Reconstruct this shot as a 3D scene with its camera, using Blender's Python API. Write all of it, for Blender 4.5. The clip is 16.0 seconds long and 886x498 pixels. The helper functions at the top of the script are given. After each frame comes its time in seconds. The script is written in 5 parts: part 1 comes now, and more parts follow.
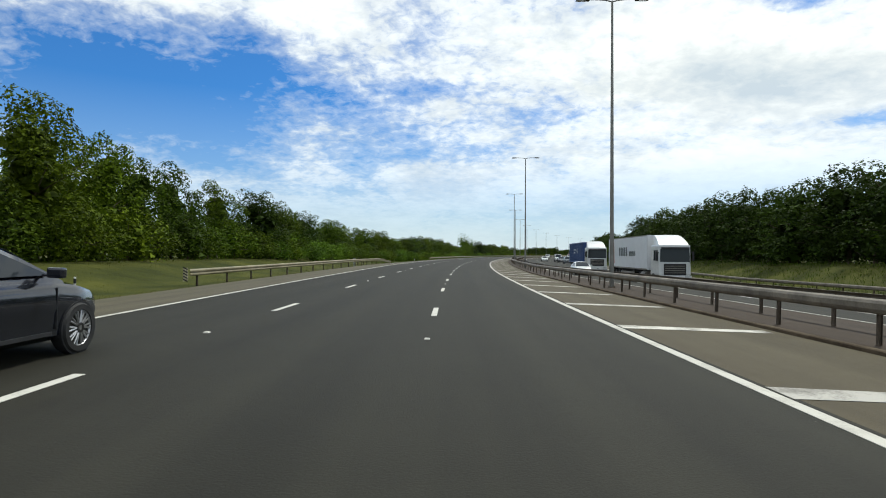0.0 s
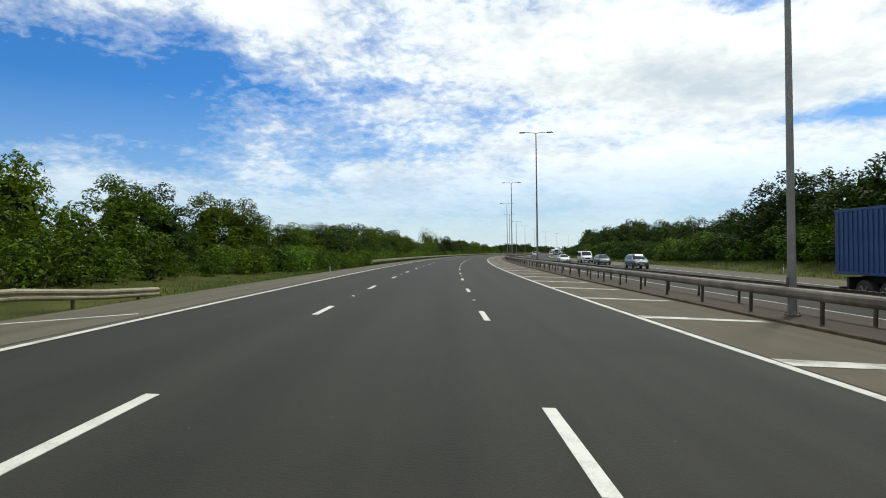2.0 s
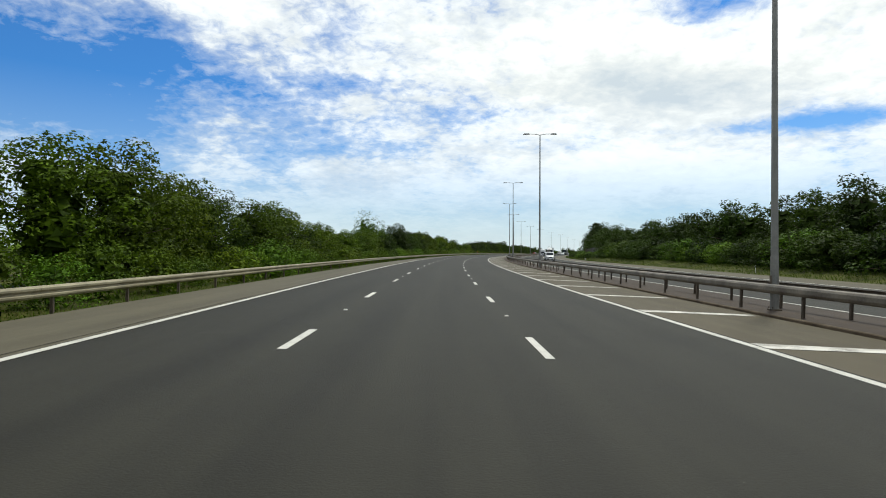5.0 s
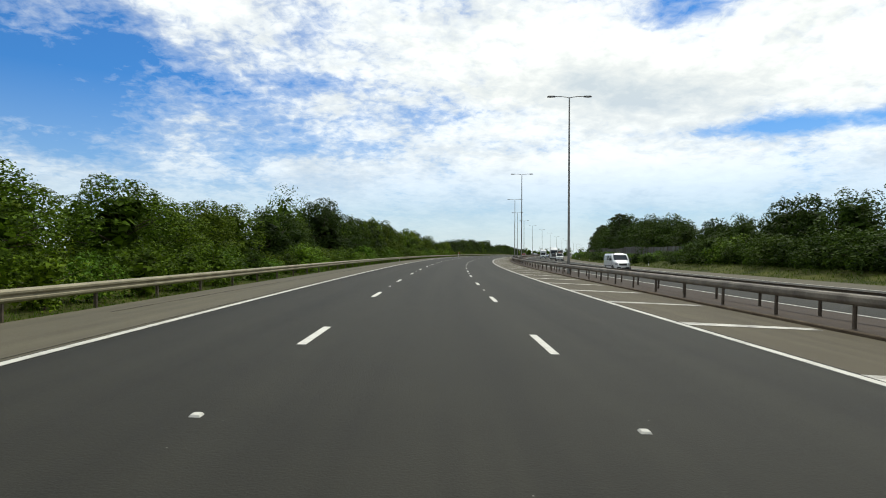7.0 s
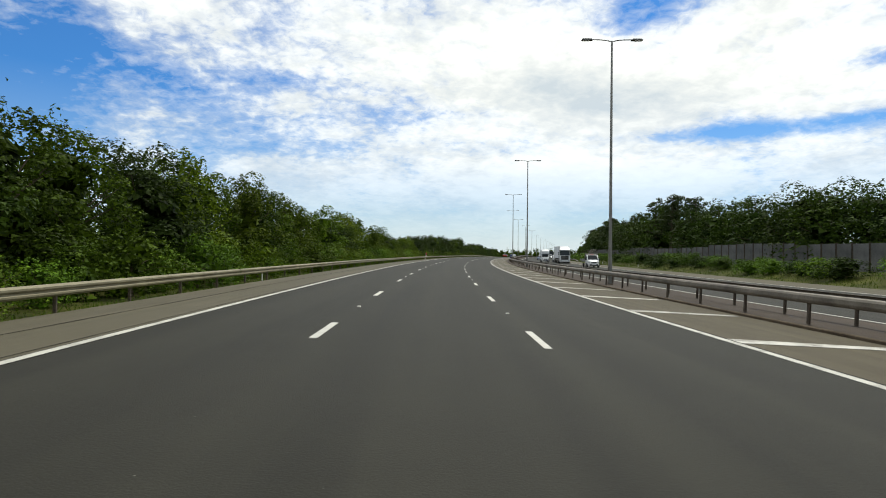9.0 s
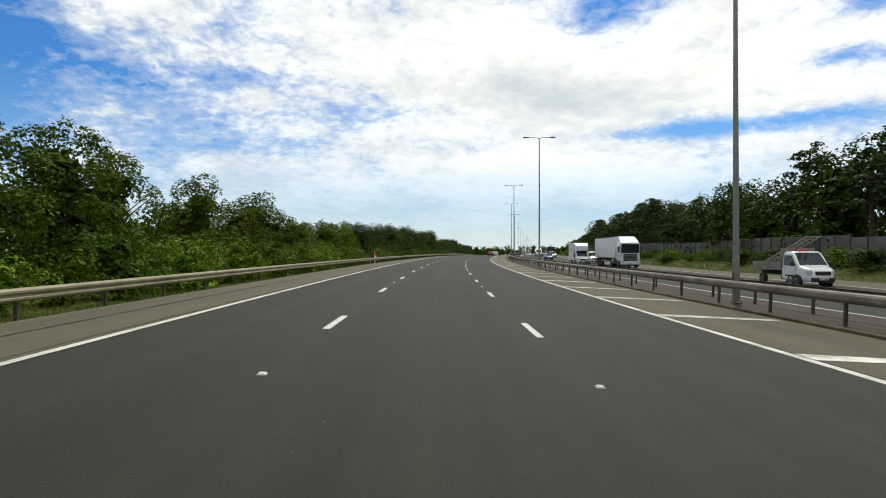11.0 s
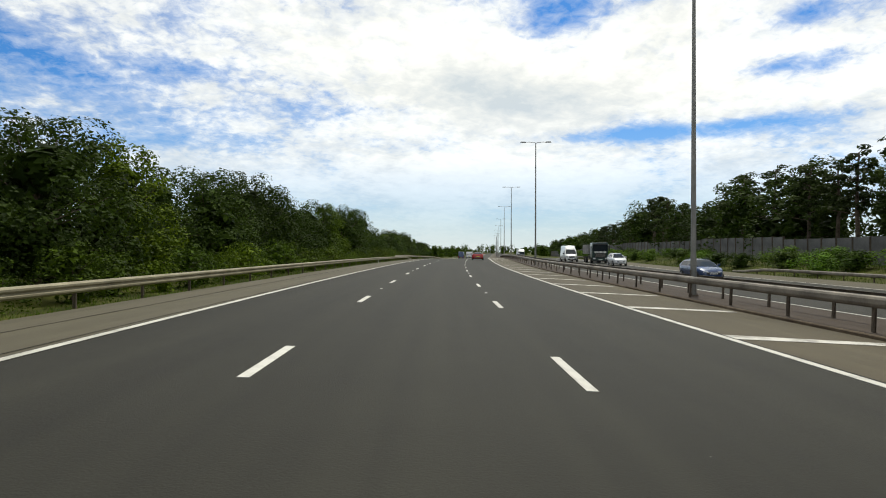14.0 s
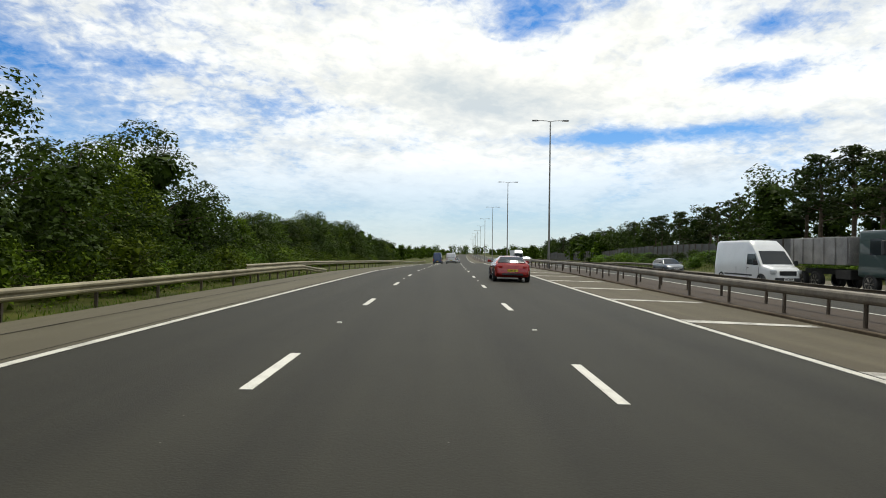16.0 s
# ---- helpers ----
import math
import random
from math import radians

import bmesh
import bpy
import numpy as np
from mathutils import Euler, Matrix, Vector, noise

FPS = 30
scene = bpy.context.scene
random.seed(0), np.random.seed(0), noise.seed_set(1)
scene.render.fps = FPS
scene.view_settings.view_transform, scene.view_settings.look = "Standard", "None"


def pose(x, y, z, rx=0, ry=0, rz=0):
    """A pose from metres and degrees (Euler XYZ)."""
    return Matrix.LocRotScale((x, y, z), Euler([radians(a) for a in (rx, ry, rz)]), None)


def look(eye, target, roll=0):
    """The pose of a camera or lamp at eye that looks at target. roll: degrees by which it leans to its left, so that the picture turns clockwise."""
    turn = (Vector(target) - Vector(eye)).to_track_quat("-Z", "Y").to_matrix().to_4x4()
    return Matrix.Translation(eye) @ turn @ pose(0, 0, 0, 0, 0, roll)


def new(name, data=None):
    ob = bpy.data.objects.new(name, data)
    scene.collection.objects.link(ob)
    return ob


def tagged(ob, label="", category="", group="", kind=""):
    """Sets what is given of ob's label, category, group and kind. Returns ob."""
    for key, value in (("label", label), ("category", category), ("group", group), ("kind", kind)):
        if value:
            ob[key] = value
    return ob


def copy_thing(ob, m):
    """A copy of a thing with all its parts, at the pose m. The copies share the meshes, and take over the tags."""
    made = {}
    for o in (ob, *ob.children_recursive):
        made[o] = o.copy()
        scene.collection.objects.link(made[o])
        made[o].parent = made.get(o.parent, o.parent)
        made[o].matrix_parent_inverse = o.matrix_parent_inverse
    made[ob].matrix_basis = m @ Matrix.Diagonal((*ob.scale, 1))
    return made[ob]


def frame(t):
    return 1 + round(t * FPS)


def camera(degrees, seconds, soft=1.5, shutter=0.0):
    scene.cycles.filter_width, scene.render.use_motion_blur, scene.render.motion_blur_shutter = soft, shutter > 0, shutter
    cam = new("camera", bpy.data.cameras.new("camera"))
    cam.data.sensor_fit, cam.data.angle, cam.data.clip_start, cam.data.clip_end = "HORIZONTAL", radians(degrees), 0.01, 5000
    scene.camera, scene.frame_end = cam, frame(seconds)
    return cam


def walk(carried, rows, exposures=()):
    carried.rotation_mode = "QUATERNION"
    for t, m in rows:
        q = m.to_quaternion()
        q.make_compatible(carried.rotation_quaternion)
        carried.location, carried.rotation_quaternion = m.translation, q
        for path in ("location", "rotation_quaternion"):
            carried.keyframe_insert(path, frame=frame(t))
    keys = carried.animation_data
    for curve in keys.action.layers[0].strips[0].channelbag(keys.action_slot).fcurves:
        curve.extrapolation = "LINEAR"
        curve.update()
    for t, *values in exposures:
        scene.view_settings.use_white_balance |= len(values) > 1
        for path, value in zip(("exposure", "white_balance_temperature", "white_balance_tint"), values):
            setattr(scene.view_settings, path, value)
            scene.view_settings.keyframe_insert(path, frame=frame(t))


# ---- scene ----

# The motorway is laid out along its centre line: s metres along it, u metres to its right, z metres over its surface.
BEND_S = [-128.3, 21.7, 101.7, 191.7, 261.7, 331.7, 401.7, 471.7, 531.7, 591.7, 711.7, 1271.7]
BEND = [0.000513, 0.000786, 0.000849, 0.000647, 0.000966, 0.000962, 0.000832, 0.000937, 0.000581, 0.000055, 0.000043, 0.000006]
LINE_S = np.arange(-1200.0, 2600.0, 2.0)
_turn = np.interp(LINE_S + 1.0, BEND_S, BEND) * (LINE_S > -128) * (LINE_S < 900)
_zero = int(np.argmin(abs(LINE_S)))
_head = np.concatenate([[0.0], np.cumsum(_turn[:-1] * 2.0)])
_head = _head - _head[_zero]
_x = np.concatenate([[0.0], np.cumsum(np.sin(_head[:-1] + _turn[:-1]) * 2.0)])
_y = np.concatenate([[0.0], np.cumsum(np.cos(_head[:-1] + _turn[:-1]) * 2.0)])
LINE_X, LINE_Y, LINE_H = _x - _x[_zero], _y - _y[_zero], _head


def heading(s):
    return float(np.interp(s, LINE_S, LINE_H))


def fall(s):
    """How steeply the carriageway falls to the right."""
    return float(np.interp(s, [0, 60, 120, 180, 260, 340, 420, 500, 600], [0.0164, 0.0525, 0.0356, 0.0340, 0.0348, 0.0423, 0.0424, 0.0359, -0.0273]))


def far_drop(s):
    """How far the opposite carriageway's outer lane lies below ours."""
    return float(np.interp(s, [60, 150, 240, 480, 560], [0.55, 0.20, 0.12, 0.15, 0.30]))


def bed(s, u):
    """Height of the road bed: both carriageways lean in the bend, the far one lies lower; far ahead the road sinks."""
    return -fall(s) * max(-5.2, min(u, 13.0)) - 0.03 * max(0.0, min(-5.2 - u, 4.0)) - far_drop(s) * max(0.0, min(1.0, (u - 12.3) / 9.0)) + float(np.interp(s, [545, 604, 652, 760, 1000], [0.0, -0.65, -1.75, -2.7, -3.4]))


def spot(s, u, z=0.0):
    h = heading(s)
    x, y = float(np.interp(s, LINE_S, LINE_X)), float(np.interp(s, LINE_S, LINE_Y))
    return Vector((x + u * math.cos(h), y - u * math.sin(h), bed(s, u) + z))


def placed(s, u, z=0.0, turn=0.0, lean=True):
    """A pose on the road: its y axis points along the road, its x axis to the right."""
    tilt = math.atan(fall(s)) if lean and -5.2 < u < 13 else 0.0
    return Matrix.Translation(spot(s, u, z)) @ Matrix.Rotation(-heading(s) + radians(turn), 4, "Z") @ Matrix.Rotation(tilt, 4, "Y")


def eye_pose(s, u, yaw, pitch, roll, height=1.419):
    """The camera over the road: yaw to the right of the road's line, roll as it leans to its right, in degrees."""
    h, p, r = heading(s) + radians(yaw), radians(pitch), radians(roll)
    ahead = Vector((math.sin(h) * math.cos(p), math.cos(h) * math.cos(p), math.sin(p)))
    side = Vector((math.cos(h), -math.sin(h), 0.0))
    over = side.cross(ahead)
    side, over = side * math.cos(r) - over * math.sin(r), over * math.cos(r) + side * math.sin(r)
    m = Matrix((side, over, -ahead)).transposed().to_4x4()
    m.translation = spot(s, u, height)
    return m


DRIVE = [
    # seconds, s, u, yaw, pitch, roll
    (0, 1.58, 1.67, -0.38, 0.49, -0.24),
    (0.5, 18.08, 1.20, -0.47, 0.68, -0.15),
    (1, 34.28, 0.66, 0.21, 0.17, -0.39),
    (1.5, 50.13, 0.38, 0.58, 0.31, 0.19),
    (2, 65.51, 0.28, 0.74, 0.36, 0.69),
    (2.5, 81.61, 0.10, 0.88, 0.35, -0.09),
    (3, 97.60, -0.02, 0.72, 0.17, -0.18),
    (3.5, 113.28, -0.05, 0.62, 0.37, -0.43),
    (4, 128.62, -0.08, 0.48, 0.17, -0.01),
    (4.5, 144.30, -0.16, 0.56, 0.21, -0.11),
    (5, 159.97, -0.24, 0.64, 0.25, -0.21),
    (5.5, 175.65, -0.32, 0.72, 0.30, -0.31),
    (6, 191.33, -0.40, 0.79, 0.34, -0.41),
    (6.5, 207.00, -0.48, 0.87, 0.38, -0.50),
    (7, 222.50, -0.43, 0.86, 0.32, -0.34),
    (7.5, 237.94, -0.46, 1.07, 0.23, -0.51),
    (8, 253.85, -0.53, 1.41, 0.19, -0.90),
    (8.5, 269.34, -0.53, 1.32, 0.30, -0.73),
    (9, 284.84, -0.52, 1.24, 0.40, -0.56),
    (9.5, 300.33, -0.52, 1.16, 0.50, -0.39),
    (10, 315.83, -0.51, 1.07, 0.61, -0.22),
    (10.5, 331.33, -0.50, 0.99, 0.71, -0.06),
    (11, 346.94, -0.51, 1.06, 0.19, 0.03),
    (11.5, 362.58, -0.54, 1.33, 0.20, -0.18),
    (12, 378.60, -0.39, 1.11, 0.09, 0.15),
    (12.5, 394.19, -0.35, 1.02, 0.12, 0.21),
    (13, 409.89, -0.37, 1.01, 0.17, 0.13),
    (13.5, 425.70, -0.45, 1.25, 0.21, -0.13),
    (14, 440.82, -0.37, 0.98, 0.17, -0.18),
    (14.5, 455.85, -0.40, 1.03, 0.11, -0.15),
    (15, 471.51, -0.33, 0.67, 0.36, 0.05),
    (15.5, 488.37, -0.50, 0.82, 0.03, -0.42),
    (16, 504.29, -0.54, 0.73, 0.23, -0.75),
]
cam = camera(74.55, 16.0, soft=1.0)
walk(cam, [(t, eye_pose(*q)) for t, *q in DRIVE], [(0, 0.0, 6300, 3), (8, 0.0, 6500, 4), (16, 0.0, 6700, 5)])

# ---- daylight ----
SUN_AZ, SUN_EL = radians(42.0), radians(60.0)   # to the right of the first heading, over the horizon


def node(tree, kind, **sockets):
    n = tree.nodes.new(kind)
    for key, value in sockets.items():
        n.inputs[key.replace("_", " ")].default_value = value
    return n


def maths(tree, op, a, b=None, c=None, clamp=False):
    n = tree.nodes.new("ShaderNodeMath")
    n.operation, n.use_clamp = op, clamp
    for i, v in enumerate((a, b, c)):
        if v is None:
            continue
        if isinstance(v, (int, float)):
            n.inputs[i].default_value = v
        else:
            tree.links.new(v, n.inputs[i])
    return n.outputs[0]


def ramp(tree, fac, stops):
    n = tree.nodes.new("ShaderNodeValToRGB")
    while len(n.color_ramp.elements) < len(stops):
        n.color_ramp.elements.new(0.5)
    for e, (p, c) in zip(n.color_ramp.elements, stops):
        e.position = p
        e.color = (c, c, c, 1) if isinstance(c, (int, float)) else (*c, 1)
    tree.links.new(fac, n.inputs[0])
    return n.outputs[0]


def blend(tree, fac, a, b, kind="MIX"):
    n = tree.nodes.new("ShaderNodeMix")
    n.data_type, n.blend_type = "RGBA", kind
    for i, v in ((0, fac), (6, a), (7, b)):
        if isinstance(v, (int, float)):
            n.inputs[i].default_value = v
        elif isinstance(v, tuple):
            n.inputs[i].default_value = (*v, 1)
        else:
            tree.links.new(v, n.inputs[i])
    return n.outputs[2]


def grain(tree, vector, scale, detail=4.0, rough=0.55, distort=0.0):
    n = node(tree, "ShaderNodeTexNoise", Scale=scale, Detail=detail, Roughness=rough, Distortion=distort)
    if vector is not None:
        tree.links.new(vector, n.inputs["Vector"])
    return n.outputs[0]


def build_sky():
    world = bpy.data.worlds.new("sky")
    scene.world = world
    world.use_nodes = True
    t = world.node_tree
    t.nodes.clear()
    out, back = t.nodes.new("ShaderNodeOutputWorld"), t.nodes.new("ShaderNodeBackground")
    t.links.new(back.outputs[0], out.inputs[0])
    sky = t.nodes.new("ShaderNodeTexSky")
    sky.sky_type, sky.sun_disc = "NISHITA", False
    sky.sun_elevation, sky.sun_rotation = SUN_EL, SUN_AZ
    sky.air_density, sky.dust_density, sky.ozone_density = 1.0, 0.6, 2.0
    way = t.nodes.new("ShaderNodeTexCoord").outputs["Generated"]
    split = t.nodes.new("ShaderNodeSeparateXYZ")
    t.links.new(way, split.inputs[0])
    x, y, z = split.outputs
    # bearing and height of a direction, in degrees
    az = maths(t, "MULTIPLY", maths(t, "ARCTAN2", x, y), 57.3)
    el = maths(t, "MULTIPLY", maths(t, "ARCSINE", z), 57.3)
    # the cloud deck: a plane high over the ground
    up = maths(t, "ADD", maths(t, "MAXIMUM", z, 0.0), 0.27)
    flat = t.nodes.new("ShaderNodeCombineXYZ")
    t.links.new(maths(t, "DIVIDE", x, up), flat.inputs[0])
    t.links.new(maths(t, "DIVIDE", y, up), flat.inputs[1])
    deck = flat.outputs[0]
    broad = grain(t, deck, 1.35, 5.0, 0.5, 0.7)
    puffs = grain(t, deck, 5.6, 6.0, 0.6, 0.5)
    fine = grain(t, deck, 25.0, 5.0, 0.6, 0.4)

    def patch(a, e, wa, we):
        da = maths(t, "DIVIDE", maths(t, "SUBTRACT", az, a), wa)
        de = maths(t, "DIVIDE", maths(t, "SUBTRACT", el, e), we)
        r = maths(t, "ADD", maths(t, "MULTIPLY", da, da), maths(t, "MULTIPLY", de, de))
        return maths(t, "POWER", 2.718, maths(t, "MULTIPLY", r, -1.0))

    cover = maths(t, "ADD", maths(t, "MULTIPLY", broad, 0.75), maths(t, "MULTIPLY", puffs, 0.36))
    cover = maths(t, "ADD", cover, maths(t, "MULTIPLY", fine, 0.30))
    # where the deck is open and where it is thick
    for a, e, wa, we, k in CLOUDS:
        cover = maths(t, "ADD", cover, maths(t, "MULTIPLY", patch(a, e, wa, we), k))
    veil = ramp(t, cover, [(0.48, 0.0), (0.60, 0.34), (0.70, 0.84), (0.80, 1.0)])
    # the deck thins out to streaks towards the horizon
    rise = maths(t, "DIVIDE", el, 30.0)
    veil = maths(t, "MULTIPLY", veil, ramp(t, rise, [(0.0, 0.05), (0.14, 0.30), (0.30, 0.88), (0.5, 1.0)]))
    body = grain(t, deck, 2.2, 5.0, 0.55, 0.4)
    mottle = grain(t, deck, 14.0, 4.0, 0.6, 0.3)
    tone = maths(t, "ADD", maths(t, "MULTIPLY", body, 0.55), maths(t, "MULTIPLY", mottle, 0.30))
    tone = maths(t, "ADD", tone, maths(t, "MULTIPLY", cover, 0.20))
    for a, e, wa, we, k in GREY_BODY:
        tone = maths(t, "SUBTRACT", tone, maths(t, "MULTIPLY", patch(a, e, wa, we), k))
    shade = ramp(t, tone, [(0.36, (0.67, 0.73, 0.80)), (0.50, (0.91, 0.92, 0.93)), (0.60, (1.12, 1.11, 1.09)), (0.72, (1.22, 1.21, 1.19))])
    clear = blend(t, 1.0, sky.outputs[0], SKY_TINT, "MULTIPLY")
    # haze low over the horizon
    low = ramp(t, rise, [(0.0, 0.9), (0.10, 0.58), (0.24, 0.20), (0.5, 0.0)])
    clear = blend(t, low, clear, (0.78, 0.835, 0.865))
    mixed = blend(t, veil, clear, shade)
    t.links.new(mixed, back.inputs[0])
    back.inputs[1].default_value = 1.0


# bearing, height, width, height of the patch, and how much thicker the deck is there
CLOUDS = [
    (-28.0, 13.0, 13.0, 5.0, -0.40), (-14.0, 8.5, 10.0, 2.4, -0.12), (-30.0, 22.8, 20.0, 3.0, 0.12), (9.0, 12.6, 7.0, 2.2, -0.17), (0.0, 9.8, 6.0, 1.2, -0.14), (-9.0, 18.5, 13.0, 6.0, -0.10),
    (22.0, 17.0, 15.0, 7.0, 0.20), (33.0, 22.0, 5.5, 2.4, -0.17), (38.0, 10.8, 7.0, 0.7, -0.24), (50.0, 11.0, 10.0, 0.8, -0.26), (53.0, 15.6, 6.0, 1.0, -0.22),
    (54.0, 19.2, 2.2, 0.9, -0.18), (43.0, 15.0, 8.0, 2.5, 0.15), (46.0, 20.5, 8.0, 2.5, 0.12), (25.0, 6.8, 34.0, 2.6, 0.12), (66.0, 17.0, 8.0, 6.0, 0.12),
]
# the thick grey body of cloud: bearing, height, width, height, depth of its shade
GREY_BODY = [(23.5, 16.5, 5.5, 3.2, 0.20), (30.0, 14.5, 8.0, 2.0, 0.11)]
SKY_TINT = (0.031, 0.072, 0.120)
build_sky()
sun = new("sun", bpy.data.lights.new("sun", "SUN"))
sun.data.energy, sun.data.angle, sun.data.color = 2.9, radians(4.0), (1.0, 0.94, 0.84)
sun.matrix_world = look((300.0, 300.0, 400.0), Vector((300.0, 300.0, 400.0)) - Vector((math.sin(SUN_AZ) * math.cos(SUN_EL), math.cos(SUN_AZ) * math.cos(SUN_EL), math.sin(SUN_EL))))
scene.view_settings.exposure = 0.0


# ---- materials ----
def material(name, dark, light, scale=3.0, rough=0.6, metal=0.0, bump=0.0, fine=40.0, spread=(0.35, 0.68), coat=0.0, vary=0.0, along=None, alpha=None):
    """Two colours mixed by broad stains and fine grain, with relief and uneven gloss."""
    m = bpy.data.materials.new(name)
    m.use_nodes = True
    t = m.node_tree
    p = t.nodes["Principled BSDF"]
    co = t.nodes.new("ShaderNodeTexCoord")
    vec = co.outputs["Object"]
    if along:
        uv = t.nodes.new("ShaderNodeUVMap")
        uv.uv_map = "road"
        mp = node(t, "ShaderNodeMapping", Scale=along)
        t.links.new(uv.outputs[0], mp.inputs[0])
        vec = mp.outputs[0]
    a, b = grain(t, vec, scale, 4.0), grain(t, vec, fine, 3.0, 0.7)
    f = maths(t, "ADD", maths(t, "MULTIPLY", a, 0.65), maths(t, "MULTIPLY", b, 0.35))
    f = ramp(t, f, [(spread[0], 0.0), (spread[1], 1.0)])
    col = blend(t, f, dark, light)
    if vary:
        rnd = t.nodes.new("ShaderNodeObjectInfo").outputs["Random"]
        hsv = node(t, "ShaderNodeHueSaturation")
        t.links.new(maths(t, "ADD", maths(t, "MULTIPLY", rnd, vary), 1.0 - vary / 2), hsv.inputs["Value"])
        t.links.new(col, hsv.inputs["Color"])
        col = hsv.outputs[0]
    t.links.new(col, p.inputs["Base Color"])
    p.inputs["Metallic"].default_value = metal
    t.links.new(maths(t, "ADD", maths(t, "MULTIPLY", b, 0.2), rough - 0.1, clamp=True), p.inputs["Roughness"])
    p.inputs["Coat Weight"].default_value = coat
    p.inputs["Specular IOR Level"].default_value = 0.12 if rough > 0.78 else 0.4
    if bump:
        bp = node(t, "ShaderNodeBump", Strength=bump, Distance=0.02)
        t.links.new(b, bp.inputs["Height"])
        t.links.new(bp.outputs[0], p.inputs["Normal"])
    return m


def asphalt(name, dark, light, tracks):
    m = bpy.data.materials.new(name)
    m.use_nodes = True
    t = m.node_tree
    p = t.nodes["Principled BSDF"]
    uv = t.nodes.new("ShaderNodeUVMap")
    uv.uv_map = "road"
    split = t.nodes.new("ShaderNodeSeparateXYZ")
    t.links.new(uv.outputs[0], split.inputs[0])
    streak = node(t, "ShaderNodeMapping", Scale=(1.1, 0.03, 1.0))
    t.links.new(uv.outputs[0], streak.inputs[0])
    long_stain = grain(t, streak.outputs[0], 1.6, 4.0)
    stone = grain(t, uv.outputs[0], 38.0, 3.0, 0.75)
    patchy = grain(t, uv.outputs[0], 0.9, 5.0, 0.6)
    f = maths(t, "ADD", maths(t, "MULTIPLY", long_stain, 0.60), maths(t, "MULTIPLY", stone, 0.34))
    f = maths(t, "ADD", f, maths(t, "MULTIPLY", patchy, 0.25))
    if tracks:
        # polished wheel tracks, two to a lane
        wave = maths(t, "COSINE", maths(t, "MULTIPLY", maths(t, "ADD", split.outputs[0], 0.51), 2 * math.pi / 1.82))
        f = maths(t, "ADD", f, maths(t, "MULTIPLY", wave, 0.055))
    col = blend(t, ramp(t, f, [(0.36, 0.0), (0.74, 1.0)]), dark, light)
    chip = node(t, "ShaderNodeTexVoronoi", Scale=2.3)
    t.links.new(uv.outputs[0], chip.inputs["Vector"])
    col = blend(t, ramp(t, chip.outputs[0], [(0.0, 0.8), (0.012, 0.8), (0.022, 0.0)]), col, (0.22, 0.21, 0.19))
    t.links.new(col, p.inputs["Base Color"])
    t.links.new(maths(t, "ADD", maths(t, "MULTIPLY", stone, 0.25), 0.62), p.inputs["Roughness"])
    p.inputs["Specular IOR Level"].default_value = 0.18
    bp = node(t, "ShaderNodeBump", Strength=0.5, Distance=0.012)
    t.links.new(stone, bp.inputs["Height"])
    t.links.new(bp.outputs[0], p.inputs["Normal"])
    return m


def foliage(name, dark, light, warm):
    """Leaves: colour by leaf and by tree, with light passing through."""
    m = bpy.data.materials.new(name)
    m.use_nodes = True
    t = m.node_tree
    p = t.nodes["Principled BSDF"]
    isl = t.nodes.new("ShaderNodeNewGeometry").outputs["Random Per Island"]
    rnd = t.nodes.new("ShaderNodeObjectInfo").outputs["Random"]
    co = t.nodes.new("ShaderNodeTexCoord").outputs["Object"]
    n = grain(t, co, 0.9, 3.0)
    f = maths(t, "ADD", maths(t, "MULTIPLY", isl, 0.55), maths(t, "MULTIPLY", n, 0.6), clamp=True)
    f = maths(t, "POWER", f, 1.7)
    col = blend(t, f, dark, light)
    col = blend(t, maths(t, "MULTIPLY", maths(t, "MULTIPLY", rnd, f), 0.7), col, warm)
    hsv = node(t, "ShaderNodeHueSaturation", Saturation=1.05)
    step = maths(t, "FRACT", maths(t, "MULTIPLY", rnd, 7.31))
    t.links.new(maths(t, "ADD", maths(t, "MULTIPLY", step, 0.75), 0.60), hsv.inputs["Value"])
    t.links.new(col, hsv.inputs["Color"])
    col = hsv.outputs[0]
    t.links.new(col, p.inputs["Base Color"])
    p.inputs["Roughness"].default_value = 0.7
    p.inputs["Specular IOR Level"].default_value = 0.10
    tr = t.nodes.new("ShaderNodeBsdfTranslucent")
    t.links.new(blend(t, 0.35, col, (0.12, 0.2, 0.02)), tr.inputs[0])
    mx = t.nodes.new("ShaderNodeMixShader")
    mx.inputs[0].default_value = 0.14
    t.links.new(p.outputs[0], mx.inputs[1])
    t.links.new(tr.outputs[0], mx.inputs[2])
    t.links.new(mx.outputs[0], t.nodes["Material Output"].inputs[0])
    return m


def glass(name, tint=(0.02, 0.025, 0.03), rough=0.03):
    m = bpy.data.materials.new(name)
    m.use_nodes = True
    p = m.node_tree.nodes["Principled BSDF"]
    p.inputs["Base Color"].default_value = (*tint, 1)
    p.inputs["Roughness"].default_value = rough
    p.inputs["IOR"].default_value = 1.5
    p.inputs["Specular IOR Level"].default_value = 0.3
    return m


def paint(name, colour, rough=0.35, metal=0.0, coat=0.7):
    d = tuple(c * 0.86 for c in colour)
    return material(name, d, colour, 1.3, rough, metal, 0.0, 25.0, (0.2, 0.6), coat)


